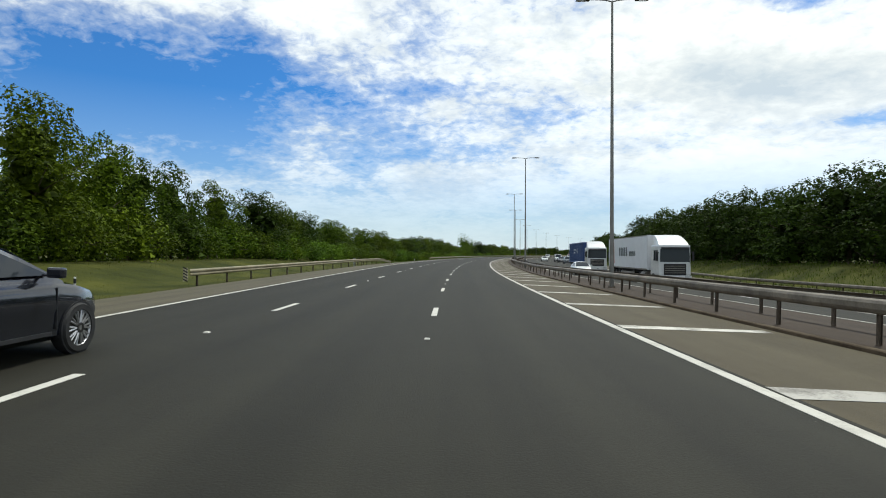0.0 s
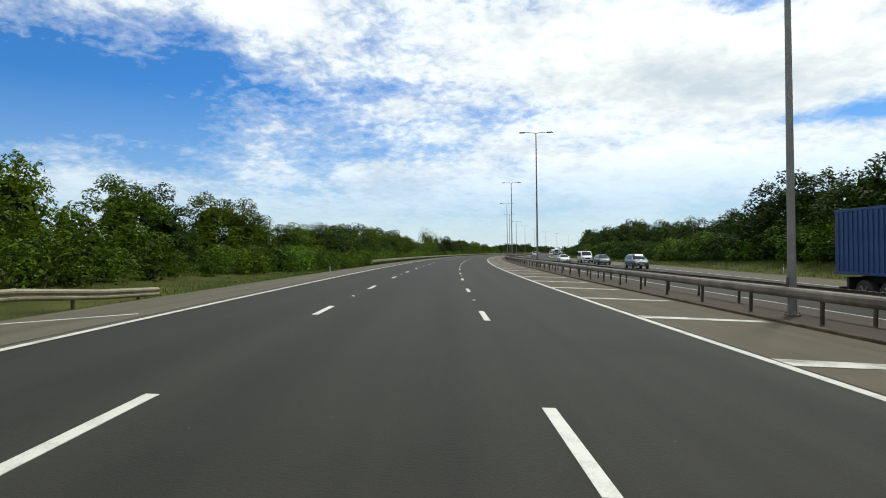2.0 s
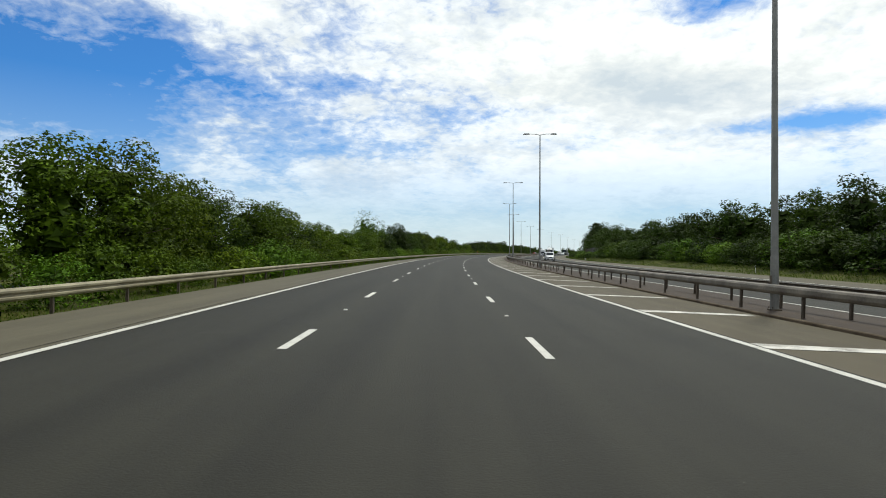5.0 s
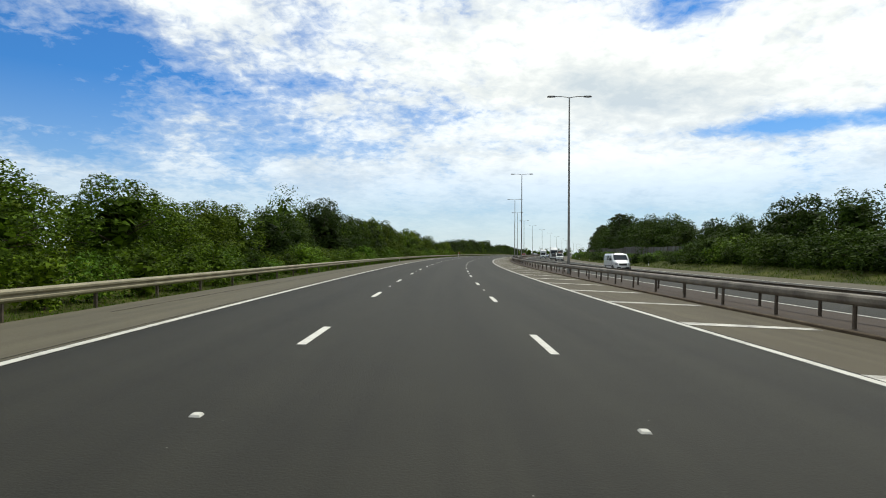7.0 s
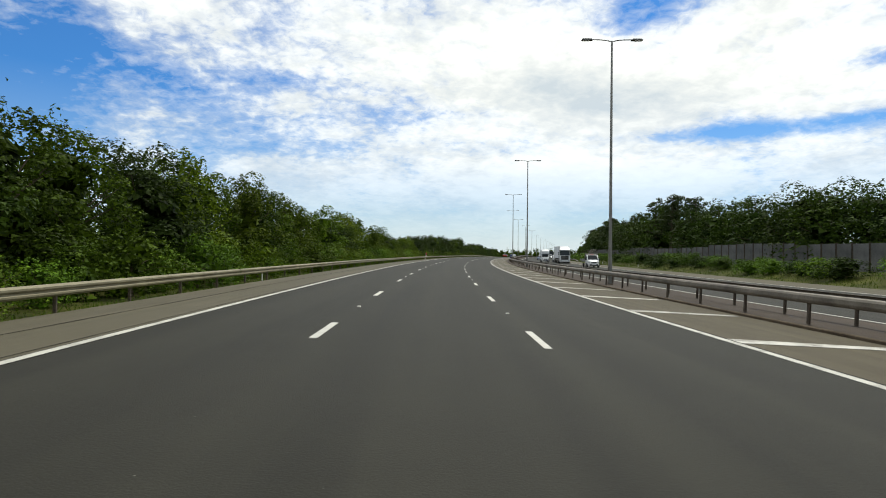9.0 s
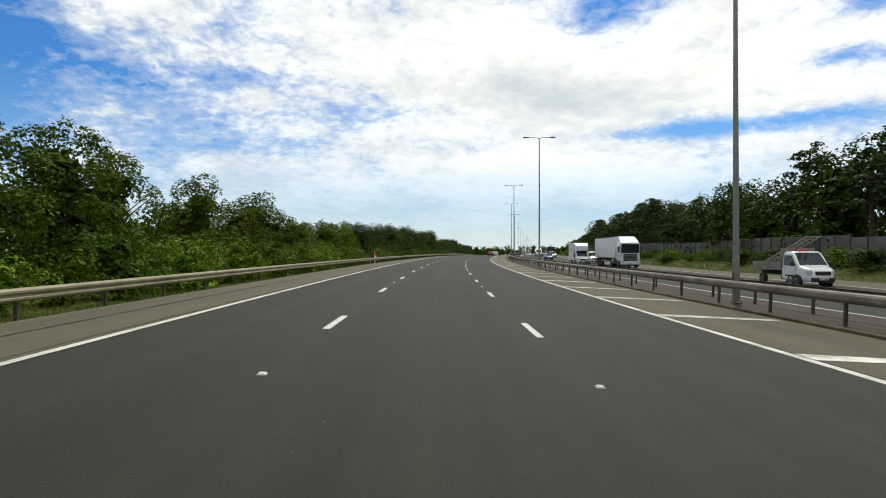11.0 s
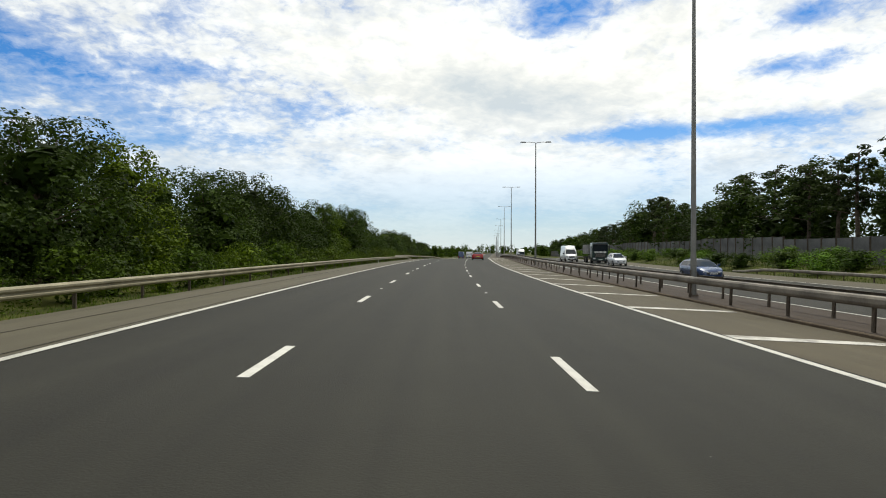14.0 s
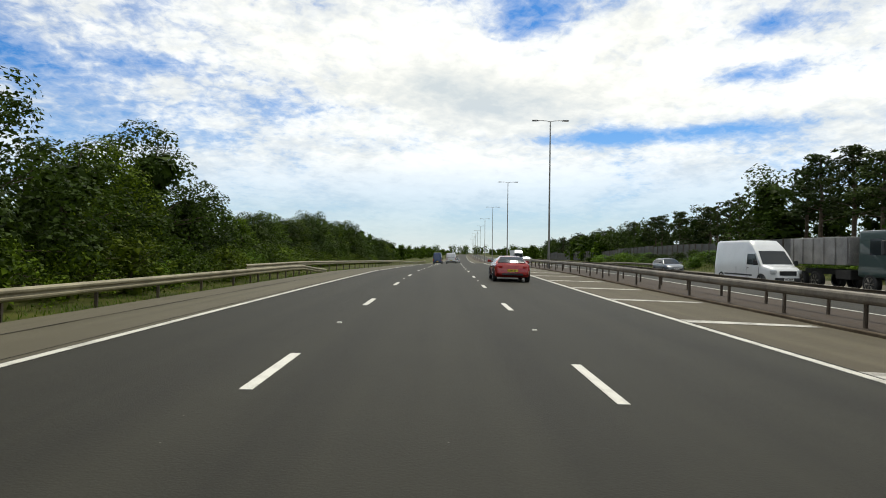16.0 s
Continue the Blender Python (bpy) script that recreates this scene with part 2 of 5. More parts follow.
LANE = asphalt("lane_asphalt", (0.0112, 0.0107, 0.0074), (0.0250, 0.0238, 0.0166), True)
SHOULDER = asphalt("shoulder_asphalt", (0.053, 0.0465, 0.030), (0.104, 0.0915, 0.060), False)
STRIP = asphalt("hatched_strip_asphalt", (0.0450, 0.0366, 0.0212), (0.0900, 0.0748, 0.0450), False)
RESERVE = asphalt("reserve_paving", (0.0204, 0.0138, 0.0087), (0.0535, 0.0365, 0.0230), False)
LINE = material("road_paint", (0.1800, 0.1691, 0.1445), (0.5040, 0.4895, 0.4335), 2.2, 0.7, 0, 0.3, 30.0, (0.25, 0.52), along=(1.0, 1.0, 1.0))
MARK = material("dash_paint", (0.2340, 0.2225, 0.1978), (0.5400, 0.5251, 0.4730), 3.0, 0.7, 0, 0.3, 30.0, (0.22, 0.5), vary=0.15)
WORN = material("worn_hatch_paint", (0.10, 0.09, 0.075), (0.50, 0.48, 0.43), 1.6, 0.75, 0, 0.3, 22.0, (0.34, 0.56), vary=0.35)
GRASS = material("verge_grass", (0.022, 0.030, 0.0045), (0.076, 0.080, 0.013), 0.35, 0.9, 0, 0.8, 9.0, (0.36, 0.64))
KERB = material("kerb_concrete", (0.0468, 0.0330, 0.0216), (0.1248, 0.0980, 0.0666), 1.5, 0.85, 0, 0.4, 22.0)
# weathered beam steel, darkened in colour for the face turned from the sun
RAIL_SHADED = material("weathered_rail_steel", (0.0865, 0.0728, 0.0567), (0.2451, 0.2170, 0.1739), 1.2, 0.6, 0.2, 0.1, 18.0)
# the same beam steel in a lighter, creamier colour for the sunlit left side
RAIL_SUNLIT = material("pale_rail_steel", (0.1636, 0.1421, 0.0890), (0.3272, 0.2926, 0.1923), 1.2, 0.6, 0.2, 0.1, 18.0)
STEEL = material("galvanised_steel", (0.1339, 0.1250, 0.1058), (0.3090, 0.2900, 0.2484), 1.2, 0.55, 0.35, 0.1, 18.0)
POST = material("weathered_post_steel", (0.0566, 0.0430, 0.0304), (0.1545, 0.1250, 0.0920), 2.5, 0.65, 0.4, 0.1, 20.0, vary=0.4)
POLE = material("lamp_column_steel", (0.1498, 0.1505, 0.1397), (0.2621, 0.2554, 0.2358), 1.5, 0.55, 0.5, 0.05, 14.0)
HEAD = material("lamp_head_grey", (0.06, 0.06, 0.06), (0.13, 0.13, 0.13), 2.0, 0.5, 0.0)
BARK = material("bark", (0.05, 0.038, 0.028), (0.14, 0.11, 0.08), 2.0, 0.9, 0, 0.8, 12.0)
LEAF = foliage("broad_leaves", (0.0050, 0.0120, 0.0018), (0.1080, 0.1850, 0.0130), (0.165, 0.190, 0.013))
# darker copy of the broad leaves: the shade of backlit crowns is in its colour
LEAF_DARK_SHADED = foliage("dark_leaves", (0.0045, 0.0100, 0.0020), (0.0400, 0.0760, 0.0095), (0.066, 0.090, 0.012))
NEEDLE = foliage("pine_needles", (0.0090, 0.0165, 0.0055), (0.0440, 0.0680, 0.0190), (0.068, 0.080, 0.022))
SHRUB = foliage("shrub_leaves", (0.014, 0.034, 0.004), (0.135, 0.262, 0.024), (0.175, 0.225, 0.022))
BLADE = foliage("grass_blades", (0.036, 0.074, 0.009), (0.115, 0.190, 0.022), (0.170, 0.165, 0.040))
STRAW = foliage("dry_grass", (0.0616, 0.0713, 0.0093), (0.1642, 0.1490, 0.0253), (0.140, 0.115, 0.026))
FENCE = material("noise_fence_timber", (0.0800, 0.0800, 0.0790), (0.1650, 0.1610, 0.1580), 0.8, 0.85, 0, 0.3, 14.0, vary=0.3)
RUBBER = material("tyre_rubber", (0.012, 0.012, 0.012), (0.03, 0.03, 0.03), 5.0, 0.75, 0, 0.1)
ALLOY = material("alloy_wheel", (0.35, 0.35, 0.35), (0.6, 0.6, 0.6), 3.0, 0.3, 0.85)
PLASTIC = material("black_trim", (0.012, 0.012, 0.013), (0.03, 0.03, 0.032), 4.0, 0.55)
GLASS = glass("tinted_window")
LAMP_RED = paint("red_lens", (0.35, 0.012, 0.01), 0.15)
LAMP_CLEAR = paint("headlight_lens", (0.62, 0.64, 0.66), 0.12, 0.3)
PLATE_Y = paint("yellow_plate", (0.75, 0.52, 0.02), 0.4, 0.0, 0.2)
PLATE_W = paint("white_plate", (0.75, 0.75, 0.73), 0.4, 0.0, 0.2)
INK = paint("ink_black", (0.015, 0.015, 0.017), 0.5, 0.0, 0.0)


# ---- building helpers ----
def mesh_object(name, verts, faces, mat, parent=None, label="", uvs=None, smooth=False):
    me = bpy.data.meshes.new(name)
    me.from_pydata([tuple(v) for v in verts], [], [tuple(f) for f in faces])
    me.materials.append(mat)
    if uvs is not None:
        lay = me.uv_layers.new(name="road")
        for lp in me.loops:
            lay.data[lp.index].uv = uvs[lp.vertex_index]
    if smooth:
        me.shade_smooth()
    ob = new(name, me)
    ob.parent = parent
    if label:
        tagged(ob, label)
    return ob


def part(name, bm, mat, parent=None, label="", smooth=False):
    me = bpy.data.meshes.new(name)
    bm.to_mesh(me)
    bm.free()
    me.materials.append(mat)
    if smooth:
        me.shade_smooth()
        me.set_sharp_from_angle(angle=radians(38))
    ob = new(name, me)
    ob.parent = parent
    if label:
        tagged(ob, label)
    return ob


def twin(ob, m, parent):
    """Another piece on the same mesh."""
    o = bpy.data.objects.new(ob.name.split(".")[0], ob.data)
    scene.collection.objects.link(o)
    o.parent, o.matrix_basis = parent, m
    return o


def box(bm, size, at=(0, 0, 0), turn=(0, 0, 0), bevel=0.0, taper=1.0):
    made = bmesh.ops.create_cube(bm, size=1.0)["verts"]
    for v in made:
        k = taper if v.co.z > 0 else 1.0
        v.co = Vector((v.co.x * size[0] * k, v.co.y * size[1] * k, v.co.z * size[2]))
    if bevel:
        edges = list({e for v in made for e in v.link_edges})
        made = [v for v in bmesh.ops.bevel(bm, geom=edges, offset=bevel, segments=2, affect="EDGES", profile=0.6)["verts"]]
        made = list({v for v in made})
    m = pose(*at, *turn)
    for v in made:
        v.co = m @ v.co
    return made


def tube(bm, a, b, r0, r1, n=10, caps=True):
    a, b = Vector(a), Vector(b)
    q = (b - a).to_track_quat("Z", "Y").to_matrix()
    rings = []
    for c, r in ((a, r0), (b, r1)):
        rings.append([bm.verts.new(c + q @ Vector((r * math.cos(2 * math.pi * i / n), r * math.sin(2 * math.pi * i / n), 0))) for i in range(n)])
    for i in range(n):
        bm.faces.new((rings[0][i], rings[0][(i + 1) % n], rings[1][(i + 1) % n], rings[1][i]))
    if caps:
        bm.faces.new(rings[0][::-1])
        bm.faces.new(rings[1])


def sweep(name, profile, run, mat, parent=None, label="", closed=True, shift=None, smooth=False):
    """A profile of (u, z) points carried along the road by run, a list of s."""
    verts, faces, uvs, k = [], [], [], len(profile)
    for s in run:
        du, dz = shift(s) if shift else (0.0, 0.0)
        for u, z in profile:
            verts.append(spot(s, u + du, z + dz))
            uvs.append((u + du, s))
    for i in range(len(run) - 1):
        for j in range(k if closed else k - 1):
            a, b = i * k + j, i * k + (j + 1) % k
            faces.append((a, b, b + k, a + k))
    if closed:
        faces.append(tuple(range(k))[::-1])
        faces.append(tuple((len(run) - 1) * k + j for j in range(k)))
    return mesh_object(name, verts, faces, mat, parent, label, uvs, smooth)


def run_of(a, b, step=4.0):
    n = max(1, round((b - a) / step))
    return [a + (b - a) * i / n for i in range(n + 1)]


def slab(name, u0, u1, s0, s1, top, mat, label, deep=0.12, parent=None):
    n = max(6, round((u1 - u0) * 2))
    us = [u0 + (u1 - u0) * i / n for i in range(n + 1)]
    prof = [(u, top) for u in us] + [(u1, top - deep), (u0, top - deep)]
    return sweep(name, prof, run_of(s0, s1, 6.0), mat, parent, label)


RAIL_R, LAMP_U = 9.2, 9.83
LAMP_S = [31.9, 81.3, 130.4, 177.5, 225.4, 271.7, 320.4, 367.1, 414.5, 464.2, 512.0, 563.3]


# ---- ground and carriageways ----
def smooth_step(a, b, x):
    k = min(1.0, max(0.0, (x - a) / (b - a)))
    return k * k * (3 - 2 * k)


def ground_height(s, u):
    """Height of the ground over the road bed's line: banks beside the road, low hills far off."""
    if -8.6 < u < 28.5:
        return -0.10
    bumpy = 0.12 * noise.noise(Vector((s * 0.11, u * 0.13, 0.0)))
    if u < 0:
        rise = float(np.interp(s, [-50, 60, 125, 180, 900], [1.0, 0.95, 0.35, 0.25, 0.25]))
        z = rise * smooth_step(10.6, 17.0, -u) - (0.06 + 0.24 * smooth_step(95, 132, s)) * smooth_step(8.6, 9.7, -u) - 0.04
        far = -u - 70
    else:
        rise = float(np.interp(s, [-50, 90, 180, 260, 900], [1.7, 1.2, 0.15, 0.76, 0.85]))
        z = (rise + far_drop(s)) * smooth_step(28.6, 34.5, u) - 0.06
        far = u - 95
    if far > 0:
        z += 5.0 * smooth_step(0, 400, far) + 4.0 * smooth_step(0, 120, far) * noise.noise(Vector((s * 0.004, u * 0.004, 3.0)))
    return z + bumpy * smooth_step(10.0, 14.0, abs(u))


def build_ground():
    us = [-1100, -800, -500, -300, -236.5, -165.5, -118.3, -88.7, -71, -53.2, -42.6, -35.5, -30.8, -26.1, -22.5, -19.6, -17.2, -15.4, -14.2, -13.1, -11.9, -10.7, -9.5, -8.7, -6, -0.1, 5.9, 11.8, 17.7, 23.6, 29, 29.7, 30.7, 31.9, 33, 34.8, 36.6, 39, 42.5, 47.2, 54.3, 63.8, 76.8, 94.5, 130, 189.1, 283.6, 350, 500, 700, 950]
    ss = run_of(-1150, -60, 60.0) + run_of(-54, 680, 4.0) + run_of(700, 2500, 60.0)
    verts, faces, k = [], [], len(us)
    for s in ss:
        for u in us:
            verts.append(spot(s, u, ground_height(s, u)))
    for i in range(len(ss) - 1):
        for j in range(k - 1):
            a = i * k + j
            faces.append((a, a + 1, a + k + 1, a + k))
    ob = mesh_object("ground", verts, faces, GRASS, smooth=True)
    return tagged(ob, "rough green and straw-coloured grass verges and fields beside the motorway", "ground", kind="structure")


build_ground()
S0, S1 = -60.0, 1500.0
EDGE_L, EDGE_R, DASH_L, DASH_R = -5.19, 5.15, -2.38, 1.31
road = tagged(slab("road", -5.32, 5.33, S0, S1, 0.0, LANE, "dark grey worn asphalt of the three-lane carriageway"), "", "road", kind="structure")
tagged(slab("pavement_shoulder", -8.45, -5.324, S0, S1, -0.004, SHOULDER, "paler dusty asphalt hard shoulder beside the white edge line"), "", "hard shoulder", kind="structure")
tagged(slab("pavement_hatched_strip", 5.334, 8.55, S0, S1, -0.004, STRIP, "pale brown asphalt strip with white hatching beside the reserve"), "", "margin strip", kind="structure")
tagged(slab("pavement_reserve", 8.72, 12.1, S0, S1, 0.03, RESERVE, "stained dark paving of the central reserve between the barriers"), "", "central reserve", kind="structure")
tagged(slab("road_far", 12.104, 24.2, S0, S1, 0.0, LANE, "dark asphalt of the opposite three-lane carriageway"), "", "road", kind="structure")
tagged(slab("pavement_far_shoulder", 24.204, 28.2, S0, S1, -0.004, SHOULDER, "paler asphalt hard shoulder of the opposite carriageway"), "", "hard shoulder", kind="structure")
tagged(sweep("trim_kerb", [(8.554, -0.06), (8.56, 0.055), (8.58, 0.075), (8.70, 0.075), (8.716, 0.06), (8.716, -0.06)], run_of(S0, 900, 4.0), KERB, None, "low dirty concrete kerb along the central reserve"), "", "kerb", kind="structure")


def line(name, u, wide, label, a=S0, b=1300.0):
    ob = sweep(name, [(u - wide / 2, 0.001), (u - wide / 2, 0.006), (u + wide / 2, 0.006), (u + wide / 2, 0.001)], run_of(a, b, 4.0), LINE, None, label)
    return tagged(ob, "", "road marking", kind="structure")


line("trim_edge_line_left", EDGE_L, 0.14, "continuous white edge line along the hard shoulder")
line("trim_edge_line_right", EDGE_R, 0.17, "continuous white edge line along the hatched strip")
line("trim_far_edge_line", 12.6, 0.18, "continuous white edge line of the opposite carriageway")
line("trim_far_shoulder_line", 23.9, 0.18, "continuous white shoulder line of the opposite carriageway")


def lane_marks():
    """Two-metre dashes nine metres apart, hatching bars and reflecting studs, each a piece of the road."""
    bm = bmesh.new()
    box(bm, (0.13, 2.0, 0.005))
    dash = part("dash", bm, MARK, road)
    dash.matrix_basis = placed(6.96 - 54, DASH_L, 0.0035)
    for n in range(-5, 72):
        for u in (DASH_L, DASH_R):
            if (n, u) not in ((-6, DASH_L), (0, DASH_R)):
                twin(dash, placed(6.96 + 9 * n, u, 0.0035), road)
    for n in range(-4, 66):
        for u in (16.35, 20.05):
            twin(dash, placed(4.0 + 9 * n, u, 0.0035), road)
    bm = bmesh.new()
    vs = [bm.verts.new(c) for c in ((0, -0.28, 0), (0, 0.28, 0), (3.0, 0.0, 0), (3.0, -0.40, 0), (0, -0.28, 0.004), (0, 0.28, 0.004), (3.0, 0.0, 0.004), (3.0, -0.40, 0.004))]
    for f in ((4, 7, 6, 5), (0, 4, 5, 1), (1, 5, 6, 2), (2, 6, 7, 3), (3, 7, 4, 0), (0, 1, 2, 3)):
        bm.faces.new([vs[i] for i in f])
    bar = part("hatch_bar", bm, WORN, road)
    bar.matrix_basis = placed(2.0 - 48, 5.29, 0.001)
    for n in range(-7, 96):
        twin(bar, placed(2.0 + 6 * n, 5.29, 0.001), road)
    bm = bmesh.new()
    box(bm, (0.10, 0.11, 0.022), (0, 0, 0.009), (0, 0, 0), 0.006, 0.7)
    stud = part("road_stud", bm, MARK, road)
    stud.matrix_basis = placed(11.3 - 54, DASH_L, 0)
    for n in range(-2, 34):
        for u in (DASH_L, DASH_R):
            twin(stud, placed(11.3 + 18 * n, u, 0), road)


lane_marks()

# ---- safety barriers ----
WAVE = [(0.0, 0.80), (0.035, 0.79), (0.075, 0.745), (0.075, 0.70), (0.02, 0.655), (0.02, 0.635), (0.075, 0.60), (0.075, 0.56), (0.035, 0.52), (0.0, 0.51)]


OPEN_BOX = [(0.0, 0.81), (0.06, 0.81), (0.11, 0.785), (0.14, 0.735), (0.14, 0.635), (0.11, 0.575), (0.06, 0.545), (0.0, 0.545)]


def barrier(u, side, a, b, label, spacing, dip_start=0.0, dip_end=0.0, lift=0.0, mat=None, shape=None):
    """A corrugated beam on posts; side +1 has its ridges to the left. It dips into the ground where it begins or ends."""
    shape = shape or OPEN_BOX
    thing = tagged(new("safety_barrier"), label, "crash barrier", "safety barriers")
    prof = [(u - side * p, z - 0.03) for p, z in shape] + [(u - side * (p - 0.012), z - 0.03) for p, z in shape[::-1]]
    if side < 0:
        prof = prof[::-1]

    def shift(s):
        d = lift
        if dip_start and s < a + dip_start:
            d = lift - 0.42 * (1 - smooth_step(a, a + dip_start, s))
        if dip_end and s > b - dip_end:
            d = lift - 0.42 * smooth_step(b - dip_end, b, s)
        return (0.0, d)

    sweep("beam", prof, run_of(a, b, 3.2), mat or RAIL_SHADED, thing, shift=shift)
    bm = bmesh.new()
    box(bm, (0.075, 0.010, 0.90), (0.025, 0, 0.25))
    box(bm, (0.010, 0.055, 0.90), (-0.01, 0, 0.25))
    box(bm, (0.010, 0.055, 0.90), (0.06, 0, 0.25))
    post = None
    for s in np.arange(a + 0.8, b - 0.4, spacing):
        m = placed(float(s), u + side * 0.05, shift(float(s))[1])
        if post is None:
            post = part("post", bm, POST, thing)
            post.matrix_basis = m
        else:
            twin(post, m, thing)
    if shape is WAVE:
        bm = bmesh.new()
        ends = [[bm.verts.new((-side * (p + 0.003), y, z - 0.03)) for p, z in shape] for y in (-0.16, 0.16)]
        for i in range(len(shape) - 1):
            bm.faces.new((ends[0][i], ends[0][i + 1], ends[1][i + 1], ends[1][i]))
        for y in (-0.1, 0.1):
            for z in (0.69, 0.54):
                box(bm, (0.012, 0.022, 0.022), (-side * 0.082, y, z), (0, 0, 0), 0.004)
        bmesh.ops.recalc_face_normals(bm, faces=bm.faces)
        plate_of = None
        for s in np.arange(a + 5.0, b - 6.0, 4.8):
            m = placed(float(s), u, shift(float(s))[1])
            if plate_of is None:
                plate_of = part("splice_plate", bm, mat or RAIL_SHADED, thing)
                plate_of.matrix_basis = m
            else:
                twin(plate_of, m, thing)
    return thing


barrier(RAIL_R, 1, -40, 640, "dull galvanised crash barrier on steel posts along the central reserve", 3.2, lift=0.07)
barrier(RAIL_R + 1.36, -1, -40, 640, "galvanised crash barrier facing the opposite carriageway, on steel posts", 3.2, lift=0.07)
barrier(-9.2, -1, 25.4, 85, "weathered crash barrier beside the hard shoulder, with a dipped end", 3.2, 0, 9.0, -0.10, RAIL_SUNLIT, WAVE)
barrier(-9.2, -1, 134.3, 547, "long weathered crash barrier beside the hard shoulder and hedge", 3.2, 0, 8.0, -0.20, RAIL_SUNLIT, WAVE)
barrier(-10.2, -1, 533, 700, "crash barrier set back behind the end of another, beside trees", 3.2, lift=-0.06, mat=RAIL_SUNLIT, shape=WAVE)
barrier(29.0, 1, -40, 94, "dull crash barrier along the far verge, on short posts", 3.2, 0, 8.0, -0.3)
barrier(29.0, 1, 458, 502, "short crash barrier with ramped ends below the noise fence", 3.2, 12.0, 8.0, -0.2)
barrier(29.0, 1, 578, 702, "dull crash barrier along the far verge below the noise fence", 3.2, 12.0, 0, -0.2)


# ---- lighting columns ----
def street_lamp():
    thing = tagged(new("street_lamp"), "tall tapered grey steel lamp column with twin arms and flat heads", "street lamp", "street lamps in the reserve")
    bm = bmesh.new()
    tube(bm, (0, 0, 0), (0, 0, 1.6), 0.118, 0.112, 16)
    tube(bm, (0, 0, 1.6), (0, 0, 1.68), 0.112, 0.10, 16)
    tube(bm, (0, 0, 1.68), (0, 0, 14.85), 0.105, 0.055, 16)
    part("column", bm, POLE, thing, smooth=False)
    bm = bmesh.new()
    box(bm, (0.30, 0.30, 0.05), (0, 0, 0.02), (0, 0, 0), 0.01)
    for x in (-0.12, 0.12):
        for y in (-0.12, 0.12):
            tube(bm, (x, y, 0.06), (x, y, 0.11), 0.016, 0.016, 6)
    part("base_plate", bm, POST, thing)
    bm = bmesh.new()
    box(bm, (0.012, 0.11, 0.5), (-0.117, 0, 0.8), (0, 0, 0), 0.004)
    part("access_door", bm, POST, thing)
    for k in (-1, 1):
        bm = bmesh.new()
        pts = [(0, 0, 14.8), (0.3 * k, 0, 14.88), (0.72 * k, 0, 14.92), (1.25 * k, 0, 14.93)]
        for a, b in zip(pts, pts[1:]):
            tube(bm, a, b, 0.035, 0.032, 8)
        arm = part("arm", bm, POLE, thing)
        bm = bmesh.new()
        box(bm, (0.72, 0.30, 0.11), (1.52 * k, 0, 14.93), (0, 0, 0), 0.035, 0.75)
        head = part("lamp_head", bm, HEAD, thing)
        bm = bmesh.new()
        box(bm, (0.42, 0.21, 0.03), (1.58 * k, 0, 14.868), (0, 0, 0), 0.01)
        part("lens", bm, LAMP_CLEAR, head)
    return thing


lamp = street_lamp()
lamp.matrix_basis = placed(LAMP_S[0], LAMP_U, 0.03, lean=False)
for s in LAMP_S[1:] + [612.0 + 47.8 * n for n in range(9)]:
    copy_thing(lamp, placed(s, LAMP_U, 0.03, lean=False))


# ---- trees ----
def leaf_arrays(centres, radii, stretch, count, size, rng, fuzz=1.0, core=1.8):
    """Many small folded leaves on the outside of a crown's lobes, so that each lobe reads as a clump; some larger ones fill the inside."""
    centres, radii, stretch = np.array(centres), np.array(radii), np.array(stretch)
    middle = stretch == 1.0
    weight = radii ** 2 * np.where(middle, 0.34, np.minimum(stretch, 1.5))
    pick = rng.choice(len(radii), count, p=weight / np.sum(weight))
    d = rng.normal(size=(count, 3))
    d[:, 2] += 0.35
    d /= np.linalg.norm(d, axis=1)[:, None]
    inside = middle[pick]
    ragged = 0.06 * fuzz * np.sin(7.0 * d[:, 0] + 3.0 * pick) + 0.05 * fuzz * np.sin(9.0 * d[:, 1] + 5.0 * d[:, 2] + pick)
    depth = np.where(inside, 0.78 * rng.random(count) ** 0.4, 0.74 + 0.26 * rng.random(count) ** 0.6 + ragged + fuzz * 0.07 * np.abs(rng.normal(size=count)))
    off = d * (radii[pick] * depth)[:, None]
    off[:, 2] *= stretch[pick]
    pos = centres[pick] + off
    nrm = d * np.where(inside, 0.8, 0.9)[:, None] + rng.normal(size=(count, 3)) * 0.36 + np.array([0, 0, 0.30])
    nrm /= np.linalg.norm(nrm, axis=1)[:, None]
    tan = np.cross(nrm, rng.normal(size=(count, 3)))
    tan /= np.linalg.norm(tan, axis=1)[:, None] + 1e-9
    bit = np.cross(nrm, tan)
    l = (size * (0.6 + 0.7 * rng.random(count)) * np.where(inside, core, 1.0))[:, None]
    w = l * (0.40 + 0.18 * rng.random(count))[:, None]
    v = np.empty((count, 3, 3))
    v[:, 0] = pos - tan * l * 0.40 + bit * w
    v[:, 1] = pos - tan * l * 0.25 - bit * w
    v[:, 2] = pos + tan * l * 0.60 - nrm * l * 0.1
    return v


